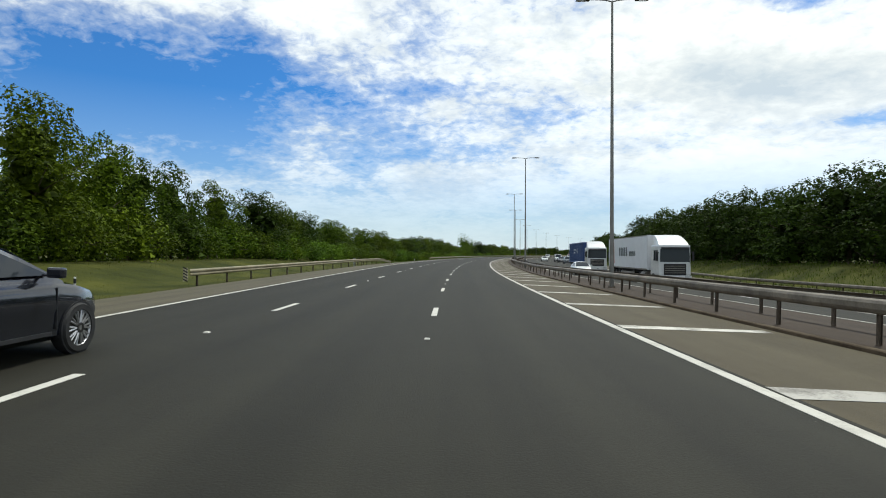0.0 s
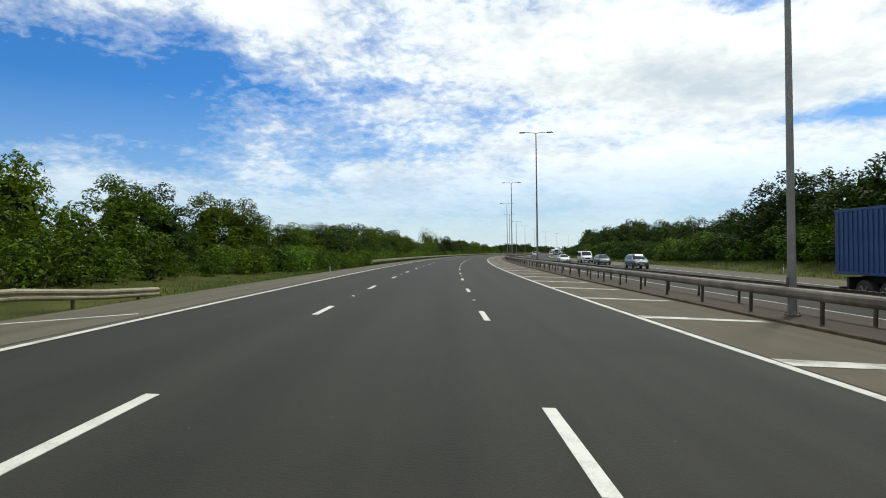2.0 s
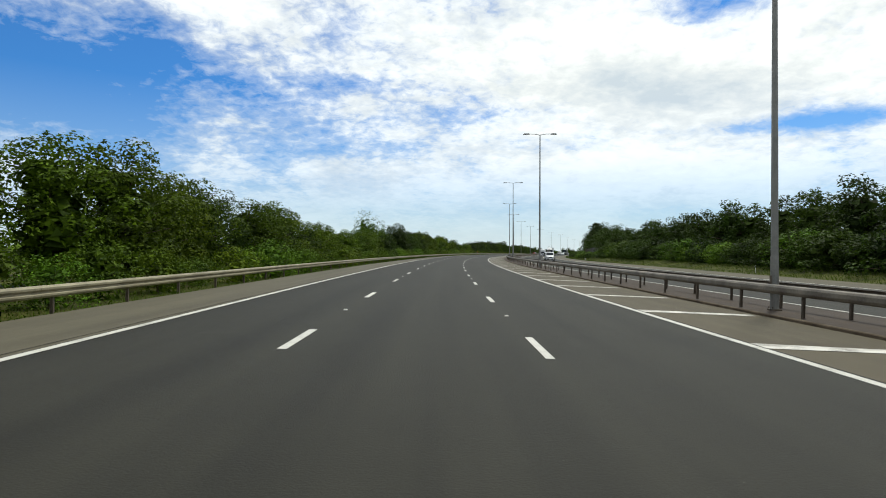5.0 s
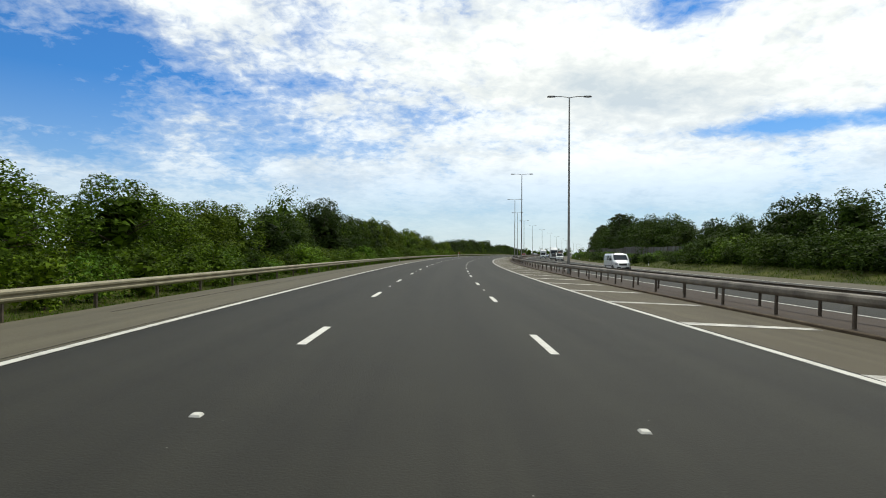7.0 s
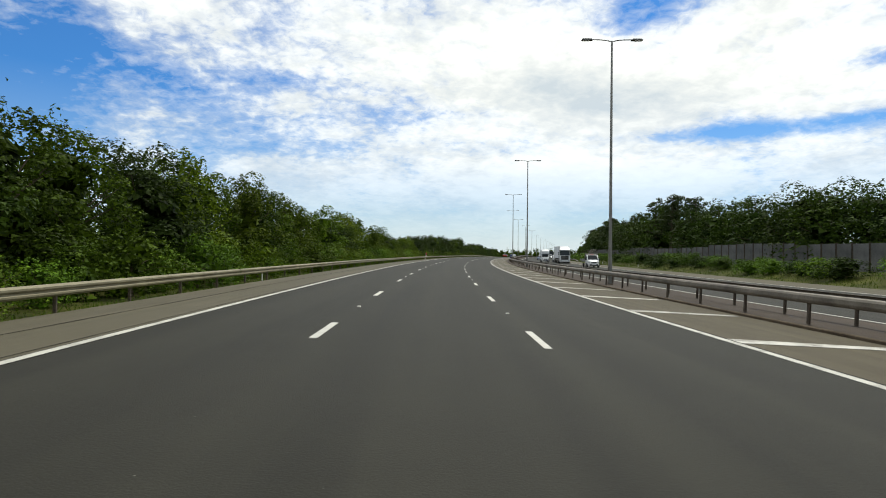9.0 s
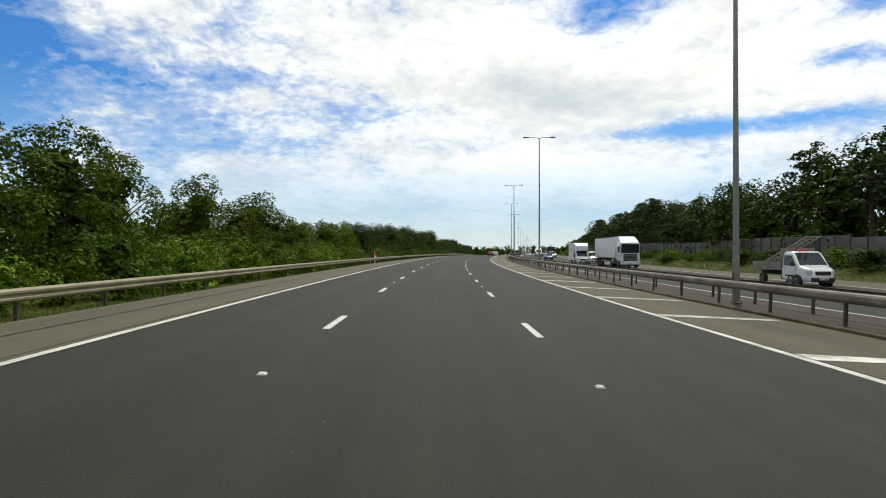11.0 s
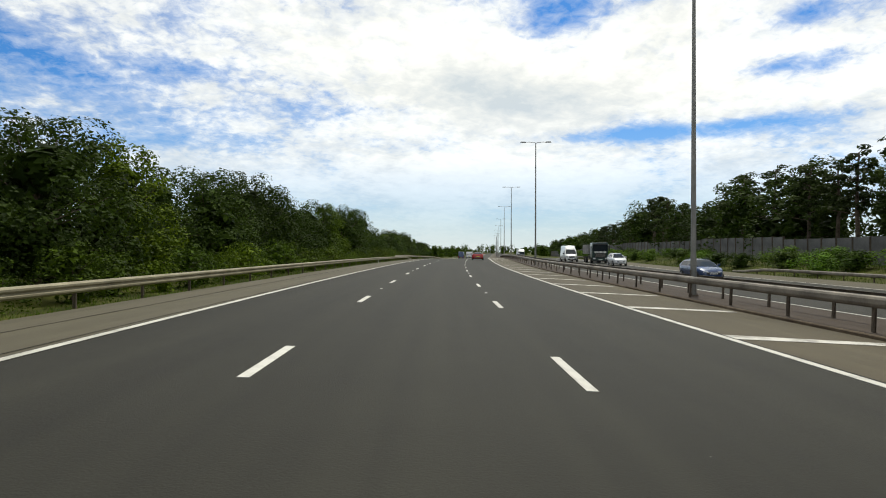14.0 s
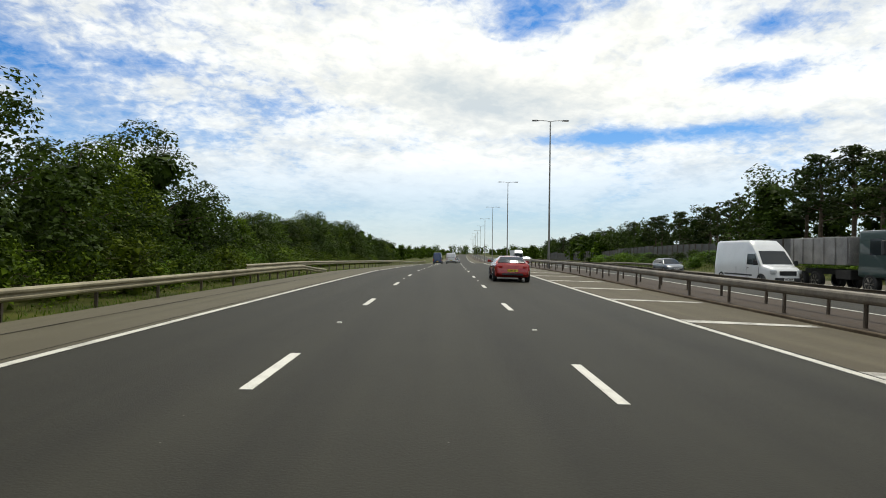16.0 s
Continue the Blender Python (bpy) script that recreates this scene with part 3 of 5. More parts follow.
def leaves_object(name, v, mat, parent=None):
    """One mesh of small separate faces, each of three or four corners."""
    count, k = v.shape[0], v.shape[1]
    me = bpy.data.meshes.new(name)
    me.vertices.add(count * k)
    me.vertices.foreach_set("co", v.astype(np.float32).ravel())
    me.loops.add(count * k)
    me.loops.foreach_set("vertex_index", np.arange(count * k, dtype=np.int32))
    me.polygons.add(count)
    me.polygons.foreach_set("loop_start", np.arange(0, count * k, k, dtype=np.int32))
    me.update(calc_edges=True)
    me.materials.append(mat)
    ob = new(name, me)
    ob.parent = parent
    return ob


def crown_lobes(height, wide, low, lobes, rng):
    """Round lobes over the crown's outside, a few large ones in its middle, and small upright tufts along the outline."""
    cs, rs, st = [], [], []
    for i in range(lobes):
        f = (i + 0.5) / lobes
        z = height * (low + (0.90 - low) * f)
        reach = wide * (0.50 + 0.50 * math.sin(math.pi * min(1, 0.30 + 0.60 * f))) * (1.0 if f < 0.6 else 1.0 - 1.25 * (f - 0.6))
        ang = i * 2.4 + rng.random() * 1.2
        rad = reach * (0.45 + 0.5 * rng.random() ** 0.6)
        r = wide * (0.20 + 0.17 * rng.random()) * (1.0 - 0.25 * f)
        cs.append((rad * math.cos(ang), rad * math.sin(ang), min(z + 0.04 * height * rng.normal(), height - r * 0.8)))
        rs.append(r)
        st.append(0.75 + 0.35 * rng.random())
    for f in (0.2, 0.36, 0.52, 0.68):
        cs.append((0.1 * wide * rng.normal(), 0.1 * wide * rng.normal(), height * f))
        rs.append(wide * (0.62 - 0.28 * f))
        st.append(1.0)
    for i in range(14):
        a, q = rng.random() * 6.28, rng.random() ** 0.5
        cs.append((wide * 0.7 * q * math.cos(a), wide * 0.7 * q * math.sin(a), height * (0.93 - 0.30 * q * q) + 0.02 * height * rng.normal()))
        rs.append(wide * (0.06 + 0.05 * rng.random()))
        st.append(2.0)
    return cs, rs, st


def broadleaf(name, label, height, wide, count, size, mat, seed, low=0.12, lobes=28, group="trees beside the motorway", category="tree"):
    rng = np.random.default_rng(seed)
    thing = tagged(new(name), label, category, group)
    bm = bmesh.new()
    top = (0.1 * rng.normal(), 0.1 * rng.normal(), height * 0.62)
    tube(bm, (0, 0, -0.6), (0.05, 0.0, height * 0.25), 0.020 * height, 0.015 * height, 8)
    tube(bm, (0.05, 0.0, height * 0.25), top, 0.015 * height, 0.005 * height, 7)
    cs, rs, st = crown_lobes(height, wide, low, lobes, rng)
    for i in range(0, lobes, 3):
        tube(bm, (0.05, 0, height * (0.18 + 0.35 * i / lobes)), cs[i], 0.006 * height, 0.002 * height, 5, False)
    part("trunk", bm, BARK, thing)
    leaves = leaf_arrays(cs, rs, st, count, size, rng, 1.0, 3.6 if height > 4 else 2.6)
    leaves_object("crown", leaves, mat, thing)
    return thing


def pine(name, label, height, wide, count, size, seed):
    rng = np.random.default_rng(seed)
    thing = tagged(new(name), label, "tree", "trees behind the noise fence")
    bm = bmesh.new()
    tube(bm, (0, 0, -0.6), (0.15, 0.1, height * 0.6), 0.017 * height, 0.011 * height, 8)
    tube(bm, (0.15, 0.1, height * 0.6), (0.0, 0.2, height * 0.95), 0.011 * height, 0.004 * height, 7)
    cs, rs = [], []
    for i in range(34):
        f = (i / 33) ** 0.8
        ang = i * 2.4 + rng.random()
        rad = wide * (0.95 - 0.6 * f) * (0.25 + 0.75 * rng.random())
        c = (rad * math.cos(ang), rad * math.sin(ang), height * (0.42 + 0.55 * f) + 0.02 * height * rng.normal())
        cs.append(c)
        rs.append(wide * (0.13 + 0.14 * rng.random()) * (1.1 - 0.3 * f))
        if i % 2 == 0:
            tube(bm, (0.1, 0.1, c[2] - 0.05 * height), c, 0.005 * height, 0.002 * height, 5, False)
    part("trunk", bm, BARK, thing)
    leaves = leaf_arrays(cs, rs, [0.6] * len(rs), count, size, rng, 2.0, 1.4)
    leaves_object("crown", leaves, NEEDLE, thing)
    return thing


TREES = [
    broadleaf("broadleaf_tree", "dense green broadleaf tree in full summer leaf on the verge", 8.0, 3.1, 8800, 0.150, LEAF, 11, 0.06, 38),
    broadleaf("broadleaf_tree", "tall green broadleaf tree with an uneven crown behind the verge", 8.0, 2.8, 7800, 0.150, LEAF, 12, 0.06, 36),
    broadleaf("broadleaf_tree", "dark green broadleaf tree with a rounded leafy crown, shade put into its leaf colour", 8.0, 3.3, 9000, 0.155, LEAF_DARK_SHADED, 13, 0.06, 40),
    broadleaf("broadleaf_tree", "slender light green tree with pointed leading shoots", 8.0, 2.6, 7800, 0.148, LEAF, 14, 0.06, 34),
]
BUSHES = [
    broadleaf("bush", "bright green leafy bush at the edge of the verge", 3.0, 1.8, 1900, 0.110, SHRUB, 21, 0.10, 18, "bushes along the verge", "bush"),
    broadleaf("bush", "green hedge bush with loose outer shoots", 3.0, 2.0, 2000, 0.110, SHRUB, 22, 0.08, 20, "bushes along the verge", "bush"),
    broadleaf("bush", "dark green bush below the trees", 3.0, 1.9, 1900, 0.110, LEAF, 23, 0.08, 18, "bushes along the verge", "bush"),
]
FAR_TREES = [
    broadleaf("woodland_tree", "broadleaf tree beyond the opposite carriageway, its backlit shade put into the leaf colour", 9.0, 3.4, 3200, 0.235, LEAF_DARK_SHADED, 31, 0.08, 34, "trees beyond the opposite carriageway"),
    broadleaf("woodland_tree", "rounded tree in the belt beyond the opposite carriageway, leaves coloured dark as backlit", 9.0, 3.0, 3100, 0.235, LEAF_DARK_SHADED, 32, 0.06, 34, "trees beyond the opposite carriageway"),
    pine("pine_tree", "tall open-crowned pine with a bare trunk behind the fence", 11.0, 3.0, 2400, 0.26, 33),
    pine("pine_tree", "slim dark pine with layered branches behind the fence", 11.0, 2.2, 2000, 0.26, 34),
]
FAR_BUSHES = [
    broadleaf("verge_bush", "green bush on the far verge beyond the opposite carriageway, leaves coloured dark as backlit", 3.0, 2.2, 1750, 0.150, LEAF_DARK_SHADED, 35, 0.06, 16, "bushes on the far verge", "bush"),
    broadleaf("verge_bush", "low bright green scrub below the noise fence", 3.0, 2.4, 1750, 0.145, SHRUB, 36, 0.06, 16, "bushes on the far verge", "bush"),
]
used = set()


def plant(model, s, u, height, base, rng, wide=1.0):
    z = ground_height(s, u) - 0.05
    k = height / base
    m = Matrix.Translation(spot(s, u, z)) @ Matrix.Rotation(rng.random() * 6.28, 4, "Z") @ Matrix.Diagonal((k * wide, k * wide, k, 1))
    if model not in used:
        used.add(model)
        model.matrix_basis = m
        return model
    c = copy_thing(model, m)
    c.scale = (k * wide, k * wide, k)
    return c


# height of the tree tops over the road, and the front of the belt on our side
LEFT_S = [-18, 28, 35, 39, 46, 53, 58, 62, 66, 72, 87, 93, 100, 107, 113, 118, 124, 130, 136, 141, 148, 152, 155, 158, 163, 180, 195, 210, 220, 228, 232, 235, 238, 241, 244, 249, 250, 254, 261, 268, 274, 278, 282, 286, 290, 298, 316, 335, 345, 350, 353, 354.5, 358, 360, 363, 367, 377, 382, 384.5, 387, 392, 395, 398, 406, 413, 419, 423, 429, 433, 435, 439, 445, 448, 451, 458, 460, 465, 469, 473, 476, 479, 484, 490, 492, 494.5, 497, 500, 507, 520, 525, 527, 530, 533, 537, 538, 541, 549, 556, 562, 567, 575, 600, 612, 622, 640, 692, 762]
LEFT_H = [9.3, 8.8, 8.6, 8.4, 8.0, 7.0, 6.0, 6.5, 6.0, 5.6, 5.5, 5.4, 4.9, 5.3, 4.6, 4.0, 4.3, 4.5, 4.9, 4.8, 4.9, 5.6, 5.8, 5.3, 5.7, 5.8, 5.6, 5.2, 4.6, 4.2, 4.2, 3.5, 4.2, 3.8, 4.1, 4.3, 3.8, 4.1, 4.8, 4.2, 3.8, 4.1, 5.3, 6.6, 7.1, 6.6, 6.3, 6.4, 6.2, 6.1, 5.9, 4.3, 4.8, 6.2, 7.1, 6.7, 6.6, 5.5, 3.5, 3.8, 5.2, 5.8, 4.3, 4.2, 4.5, 4.8, 4.3, 5.4, 5.9, 5.3, 5.9, 3.9, 4.0, 4.7, 5.2, 5.4, 6.6, 6.9, 5.7, 6.3, 6.2, 7.4, 7.6, 5.6, 5.8, 6.5, 5.7, 7.0, 7.0, 6.1, 5.4, 6.2, 7.2, 7.5, 5.8, 4.6, 4.3, 5.0, 5.6, 4.2, 6.2, 6.8, 7.2, 6.6, 6.2, 6.6, 6.8]
LEFT_U = [(-20, -17.8), (40, -17.0), (62, -14.7), (92, -13.5), (132, -12.7), (202, -12.5), (402, -12.5), (542, -13.3), (602, -17.8), (762, -21.3)]


def left_front(s):
    return float(np.interp(s, [p[0] for p in LEFT_U], [p[1] for p in LEFT_U]))


def tall(s, u, top):
    return max(1.2, top + (far_drop(s) if u > 20 else 0.0) - ground_height(s, u))


def plant_left():
    rng = np.random.default_rng(5)
    s = 8.0
    while s < 690:
        h, u = float(np.interp(s, LEFT_S, LEFT_H)), left_front(s) - 2.0 - 2.2 * rng.random()
        if h > 3.3:
            # past s 430 mostly the dark model, whose leaf colour stands in for backlit shade
            plant(TREES[2 if s > 430 and rng.random() < 0.65 else int(rng.integers(0, 4))], s, u, tall(s, u, h * (0.98 + 0.16 * rng.random())), 8.0, rng, 1.0 + 0.12 * max(0, 8 - h))
        else:
            plant(BUSHES[int(rng.integers(0, 3))], s, u, tall(s, u, h), 3.0, rng, 1.3)
        s += 4.4 * (0.75 + 0.5 * rng.random())
    s = 6.0
    while s < 60:
        u = left_front(s) - 0.6 - 1.2 * rng.random()
        plant(BUSHES[2], s, u, 2.2 + 1.2 * rng.random(), 3.0, rng, 1.3)
        s += 1.9 * (0.7 + 0.6 * rng.random())
    s = 52.0
    while s < 640:
        u = left_front(s) + (1.3 if 130 < s < 540 else 0.4) - 0.9 * rng.random()
        h = min(1.3 + 1.3 * rng.random(), 0.6 * float(np.interp(s, LEFT_S, LEFT_H)))
        plant(BUSHES[int(rng.integers(0, 3)) if rng.random() < (0.8 if s < 400 else 0.12) else 2], s, u, h, 3.0, rng, 1.25)
        s += 2.6 * (0.7 + 0.6 * rng.random())


RIGHT_S = [-18, 56, 61, 71, 85, 120, 150, 170, 184, 198, 220, 263, 278, 292, 309, 318, 324, 337, 347, 387, 392, 402, 416, 423, 445, 454, 461, 467, 478, 493, 511, 518, 523, 526, 532, 539, 548, 559, 564, 579, 586, 594, 617, 670, 762]
RIGHT_H = [10.4, 10.6, 10.3, 9.2, 7.8, 7.8, 7.6, 7.6, 7.3, 8.2, 9.6, 8.6, 8.8, 9.0, 8.1, 7.6, 6.4, 8.1, 10.3, 10.2, 12.3, 13.3, 14.2, 11.3, 12.2, 11.5, 9.9, 12.2, 13.2, 14.0, 12.1, 13, 11.6, 13.5, 12.7, 8.8, 10.9, 11.6, 12.8, 13.2, 10.6, 10.4, 10, 9.5, 9.5]


def plant_right():
    rng = np.random.default_rng(8)
    s = 40.0
    while s < 780:
        h = float(np.interp(s, RIGHT_S, RIGHT_H))
        piney = s > 390 and h > 7 and rng.random() < (0.42 if s < 480 else 0.62)
        k = int(rng.integers(2, 4)) if piney else int(rng.integers(0, 2))
        u = 39.8 + 3.0 * rng.random()
        plant(FAR_TREES[k], s, u, tall(s, u, h * (0.92 + 0.14 * rng.random())), 11.0 if piney else 9.0, rng, 1.3)
        s += 4.7 * (0.75 + 0.5 * rng.random())
    s = 22.0
    while s < 135:
        u = 36.2 + 1.8 * rng.random()
        plant(FAR_TREES[int(rng.integers(0, 2))], s, u, tall(s, u, 8.8 + 1.6 * rng.random()), 9.0, rng, 1.25)
        s += 3.6 * (0.75 + 0.5 * rng.random())
    s = 95.0
    while s < 640:
        low = s > 312
        h = 3.0 if not low else 1.45
        plant(FAR_BUSHES[1 if rng.random() < (0.55 if low else 0.3) else 0], s, (33.8 + 1.4 * rng.random() if not low else 30.6 + 4.6 * rng.random()), h * (0.7 + 0.6 * rng.random()), 3.0, rng, 1.3 if not low else 1.8)
        s += (1.9 if not low else 2.6) * (0.7 + 0.6 * rng.random())


def wood(name, label, spots, size, count, mat, seed):
    """Many crowns far off or behind others, too many to count, in one mesh of leaves."""
    rng = np.random.default_rng(seed)
    out = []
    for s, u, h in spots:
        cs, rs, st = crown_lobes(h, h * 0.42, 0.04, 20, rng)
        v = leaf_arrays(cs, rs, st, count, size * (0.8 + 0.4 * rng.random()), rng, 1.0, 3.0)
        out.append(v + np.array(spot(s, u, ground_height(s, u) - 0.1)))
    ob = leaves_object(name, np.concatenate(out), mat)
    return tagged(ob, label, "trees", kind="stuff")


def plant_woods():
    rng = np.random.default_rng(17)
    back = []
    for s in np.arange(12, 620, 5.0):
        h = float(np.interp(s, LEFT_S, LEFT_H))
        if h > 2.5:
            u = left_front(s) - 9.0 - 3.5 * rng.random()
            back.append((float(s) + 2 * rng.random(), u, tall(s, u, h * (0.94 + 0.12 * rng.random()))))
    back += [(317.0, -29.6, 10.8), (322.0, -30.8, 13.4), (327.0, -29.6, 12.2), (334.0, -28.4, 10.1)]
    # split at s 430: the further trees have their backlit shade coloured in
    wood("woodland_left", "belt of green broadleaf trees behind the first row on the verge", [b for b in back if b[0] < 430], 0.26, 1300, LEAF, 41)
    wood("woodland_dark", "belt of broadleaf trees behind the first row on the verge, leaves coloured dark as backlit", [b for b in back if b[0] >= 430], 0.26, 1300, LEAF_DARK_SHADED, 44)
    back = []
    for s in np.arange(15, 640, 5.5):
        h = float(np.interp(s, RIGHT_S, RIGHT_H)) * (1.0 if s < 430 else 0.95)
        back.append((float(s) + 2 * rng.random(), 47.6 + 5 * rng.random(), h * (0.82 + 0.16 * rng.random())))
    wood("woodland_right", "wood behind the trees beyond the opposite carriageway, backlit shade in its leaf colour", back, 0.42, 800, LEAF_DARK_SHADED, 42)
    far = []
    for i in range(260):
        s, k = 640 + 800 * rng.random() ** 1.3, 1 if rng.random() < 0.5 else -1
        u = k * (23 + 130 * rng.random() ** 1.8) + (14 if k > 0 else 0)
        far.append((s, u, 5.9 + 3.2 * rng.random()))
    for i in range(150):
        far.append((1440 + 60 * rng.random(), -600 + 1200 * rng.random(), 13.0 + 6.0 * rng.random()))
    wood("woodland_far", "distant hazy line of trees along the horizon", far, 0.8, 330, LEAF, 43)


plant_left()
plant_right()
plant_woods()


# ---- noise fence ----
def noise_fence():
    fence = tagged(new("noise_fence"), "long weathered dark grey noise fence of upright panels between steel posts", "fence", kind="structure")
    bm = bmesh.new()
    box(bm, (0.06, 2.20, 2.62), (0, 0, 1.31), (0, 0, 0), 0.012)
    for i in range(5):
        box(bm, (0.075, 2.20, 0.02), (0, 0, 0.45 + 0.45 * i))
    panel = None
    bm2 = bmesh.new()
    for y in (-0.07, 0.07):
        box(bm2, (0.20, 0.025, 2.7), (0, y, 1.35))
    box(bm2, (0.02, 0.14, 2.7), (0.02, 0, 1.35))
    post = None
    for n in range(0, 231):
        s = 192.0 + 2.4 * n
        step = 0.25 if n % 22 < 10 else 0.0
        m, mp = placed(s, 37.0, ground_height(s, 37.0) - 0.1 + step), placed(s - 1.2, 37.0, ground_height(s, 37.0) - 0.1 + step)
        if panel is None:
            panel, post = part("panel", bm, FENCE, fence), part("post", bm2, POST, fence)
            panel.matrix_basis, post.matrix_basis = m, mp
        else:
            twin(panel, m, fence)
            twin(post, mp, fence)


noise_fence()


# ---- vehicles ----
WHITE_P = paint("white_paint", (0.62, 0.63, 0.63), 0.3)
RED_P = paint("red_paint", (0.34, 0.012, 0.010), 0.22, 0.1, 1.0)
BLACK_P = paint("blue_black_paint", (0.012, 0.014, 0.020), 0.18, 0.2, 1.0)
GREY_P = paint("grey_blue_paint", (0.075, 0.085, 0.095), 0.3, 0.1, 0.6)
BLUE_P = paint("blue_paint", (0.018, 0.042, 0.115), 0.28, 0.1, 0.7)
SILVER_P = paint("silver_paint", (0.50, 0.52, 0.54), 0.3, 0.5, 0.8)
BOX_P = paint("white_box_panel", (0.62, 0.64, 0.66), 0.5, 0.0, 0.1)
CONT_P = material("blue_container_steel", (0.012, 0.035, 0.12), (0.03, 0.075, 0.21), 0.8, 0.5, 0.0, 0.1, 14.0)
CHASSIS = material("chassis_black", (0.010, 0.010, 0.010), (0.035, 0.033, 0.030), 3.0, 0.7)
SIGN_RED = paint("sign_red", (0.45, 0.03, 0.02), 0.5, 0.0, 0.0)
AMBER = paint("amber_lens", (0.6, 0.18, 0.01), 0.2)


def loft(bm, rings, caps=True):
    rows = [[bm.verts.new(p) for p in r] for r in rings]
    n = len(rows[0])
    for a, b in zip(rows, rows[1:]):
        for i in range(n):
            bm.faces.new((a[i], a[(i + 1) % n], b[(i + 1) % n], b[i]))
    if caps:
        bm.faces.new(rows[0][::-1])
        bm.faces.new(rows[-1])


def curve_at(pts, y):
    return float(np.interp(y, [p[0] for p in pts], [p[1] for p in pts]))


def mirror_ring(half, y):
    """A closed ring at y from the right half, given from the bottom to the top."""
    return [Vector((x, y, z)) for x, z in half] + [Vector((-x, y, z)) for x, z in half[::-1] if x > 1e-6]


def wheel(parent, x, y, r, wide, side, spokes=5, rim_mat=None):
    """A wheel with its tyre, rim and spokes; side is +1 on the right."""
    w = part("wheel", lathe([(0.0, 0.10 * r), (0.0, 0.2 * r), (0.5 * wide, 0.2 * r), (0.5 * wide, 0.1 * r)]), CHASSIS, parent)
    w.matrix_basis = pose(x, y, r, 0, 0, 0 if side > 0 else 180)
    part("tyre", lathe([(-wide / 2, 0.70 * r), (-wide / 2, 0.93 * r), (-wide / 2 + 0.03, r), (wide / 2 - 0.03, r), (wide / 2, 0.93 * r), (wide / 2, 0.72 * r), (wide / 2 - 0.03, 0.70 * r)], 28), RUBBER, w)
    rim = lathe([(wide / 2 - 0.07, 0.60 * r), (wide / 2 - 0.01, 0.72 * r), (wide / 2 - 0.03, 0.74 * r), (wide / 2 - 0.08, 0.66 * r)], 28)
    for i in range(spokes):
        a = 2 * math.pi * i / spokes
        for d in (-0.13, 0.13):
            q0, q1 = Vector((wide / 2 - 0.02, 0.14 * r * math.cos(a), 0.14 * r * math.sin(a))), Vector((wide / 2 - 0.025, 0.70 * r * math.cos(a + d), 0.70 * r * math.sin(a + d)))
            tube(rim, q0, q1, 0.05 * r, 0.035 * r, 5)
    tube(rim, (wide / 2 - 0.05, 0, 0), (wide / 2 - 0.005, 0, 0), 0.2 * r, 0.17 * r, 12)
    part("rim", rim, rim_mat or ALLOY, w)
    part("brake_disc", lathe([(wide / 2 - 0.035, 0.10 * r), (wide / 2 - 0.035, 0.69 * r), (wide / 2 - 0.06, 0.69 * r), (wide / 2 - 0.06, 0.10 * r)], 20), CHASSIS, w)
    return w


def lathe(profile, n=20):
    """A ring of profile points (x along the axle, radius) turned about the x axis."""
    bm = bmesh.new()
    rings = [[(x, r * math.cos(2 * math.pi * i / n), r * math.sin(2 * math.pi * i / n)) for x, r in profile] for i in range(n)]
    rows = [[bm.verts.new(p) for p in ring] for ring in rings]
    k = len(profile)
    for i in range(n):
        for j in range(k):
            a, b = rows[i], rows[(i + 1) % n]
            bm.faces.new((a[j], a[(j + 1) % k], b[(j + 1) % k], b[j]))
    return bm


def plate(parent, y, z, facing, mat):
    """A number plate whose characters are plain bars."""
    bm = bmesh.new()
    box(bm, (0.52, 0.014, 0.115), (0, y, z), (0, 0, 0), 0.004)
    p = part("number_plate", bm, mat, parent)
    mark = None
    for i in range(7):
        m = pose(-0.19 + 0.062 * i + (0.02 if i > 3 else 0), y + facing * 0.009, z)
        if mark is None:
            bm = bmesh.new()
            box(bm, (0.036, 0.004, 0.07))
            mark = part("plate_mark", bm, INK, p)
            mark.matrix_basis = m
        else:
            twin(mark, m, p)


def quad_panel(name, corners, thick, mat, parent, label=""):
    """A thin plate over four corners."""
    c = [Vector(p) for p in corners]
    n = (c[1] - c[0]).cross(c[2] - c[0]).normalized() * thick
    bm = bmesh.new()
    lo, hi = [bm.verts.new(p) for p in c], [bm.verts.new(p + n) for p in c]
    bm.faces.new(lo[::-1])
    bm.faces.new(hi)
    for i in range(4):
        bm.faces.new((lo[i], lo[(i + 1) % 4], hi[(i + 1) % 4], hi[i]))
    return part(name, bm, mat, parent, label)


def arches(thing, places, r, half, mat=None):
    for x, y in places:
        k = 1 if x > 0 else -1
        arch = part("wheel_arch", lathe([(-0.10 * k, 0.96 * r), (0.004 * k, 0.96 * r), (0.004 * k, 1.07 * r), (-0.10 * k, 1.08 * r)], 24), mat or PLASTIC, thing)
        arch.matrix_basis = pose(x, y, r)


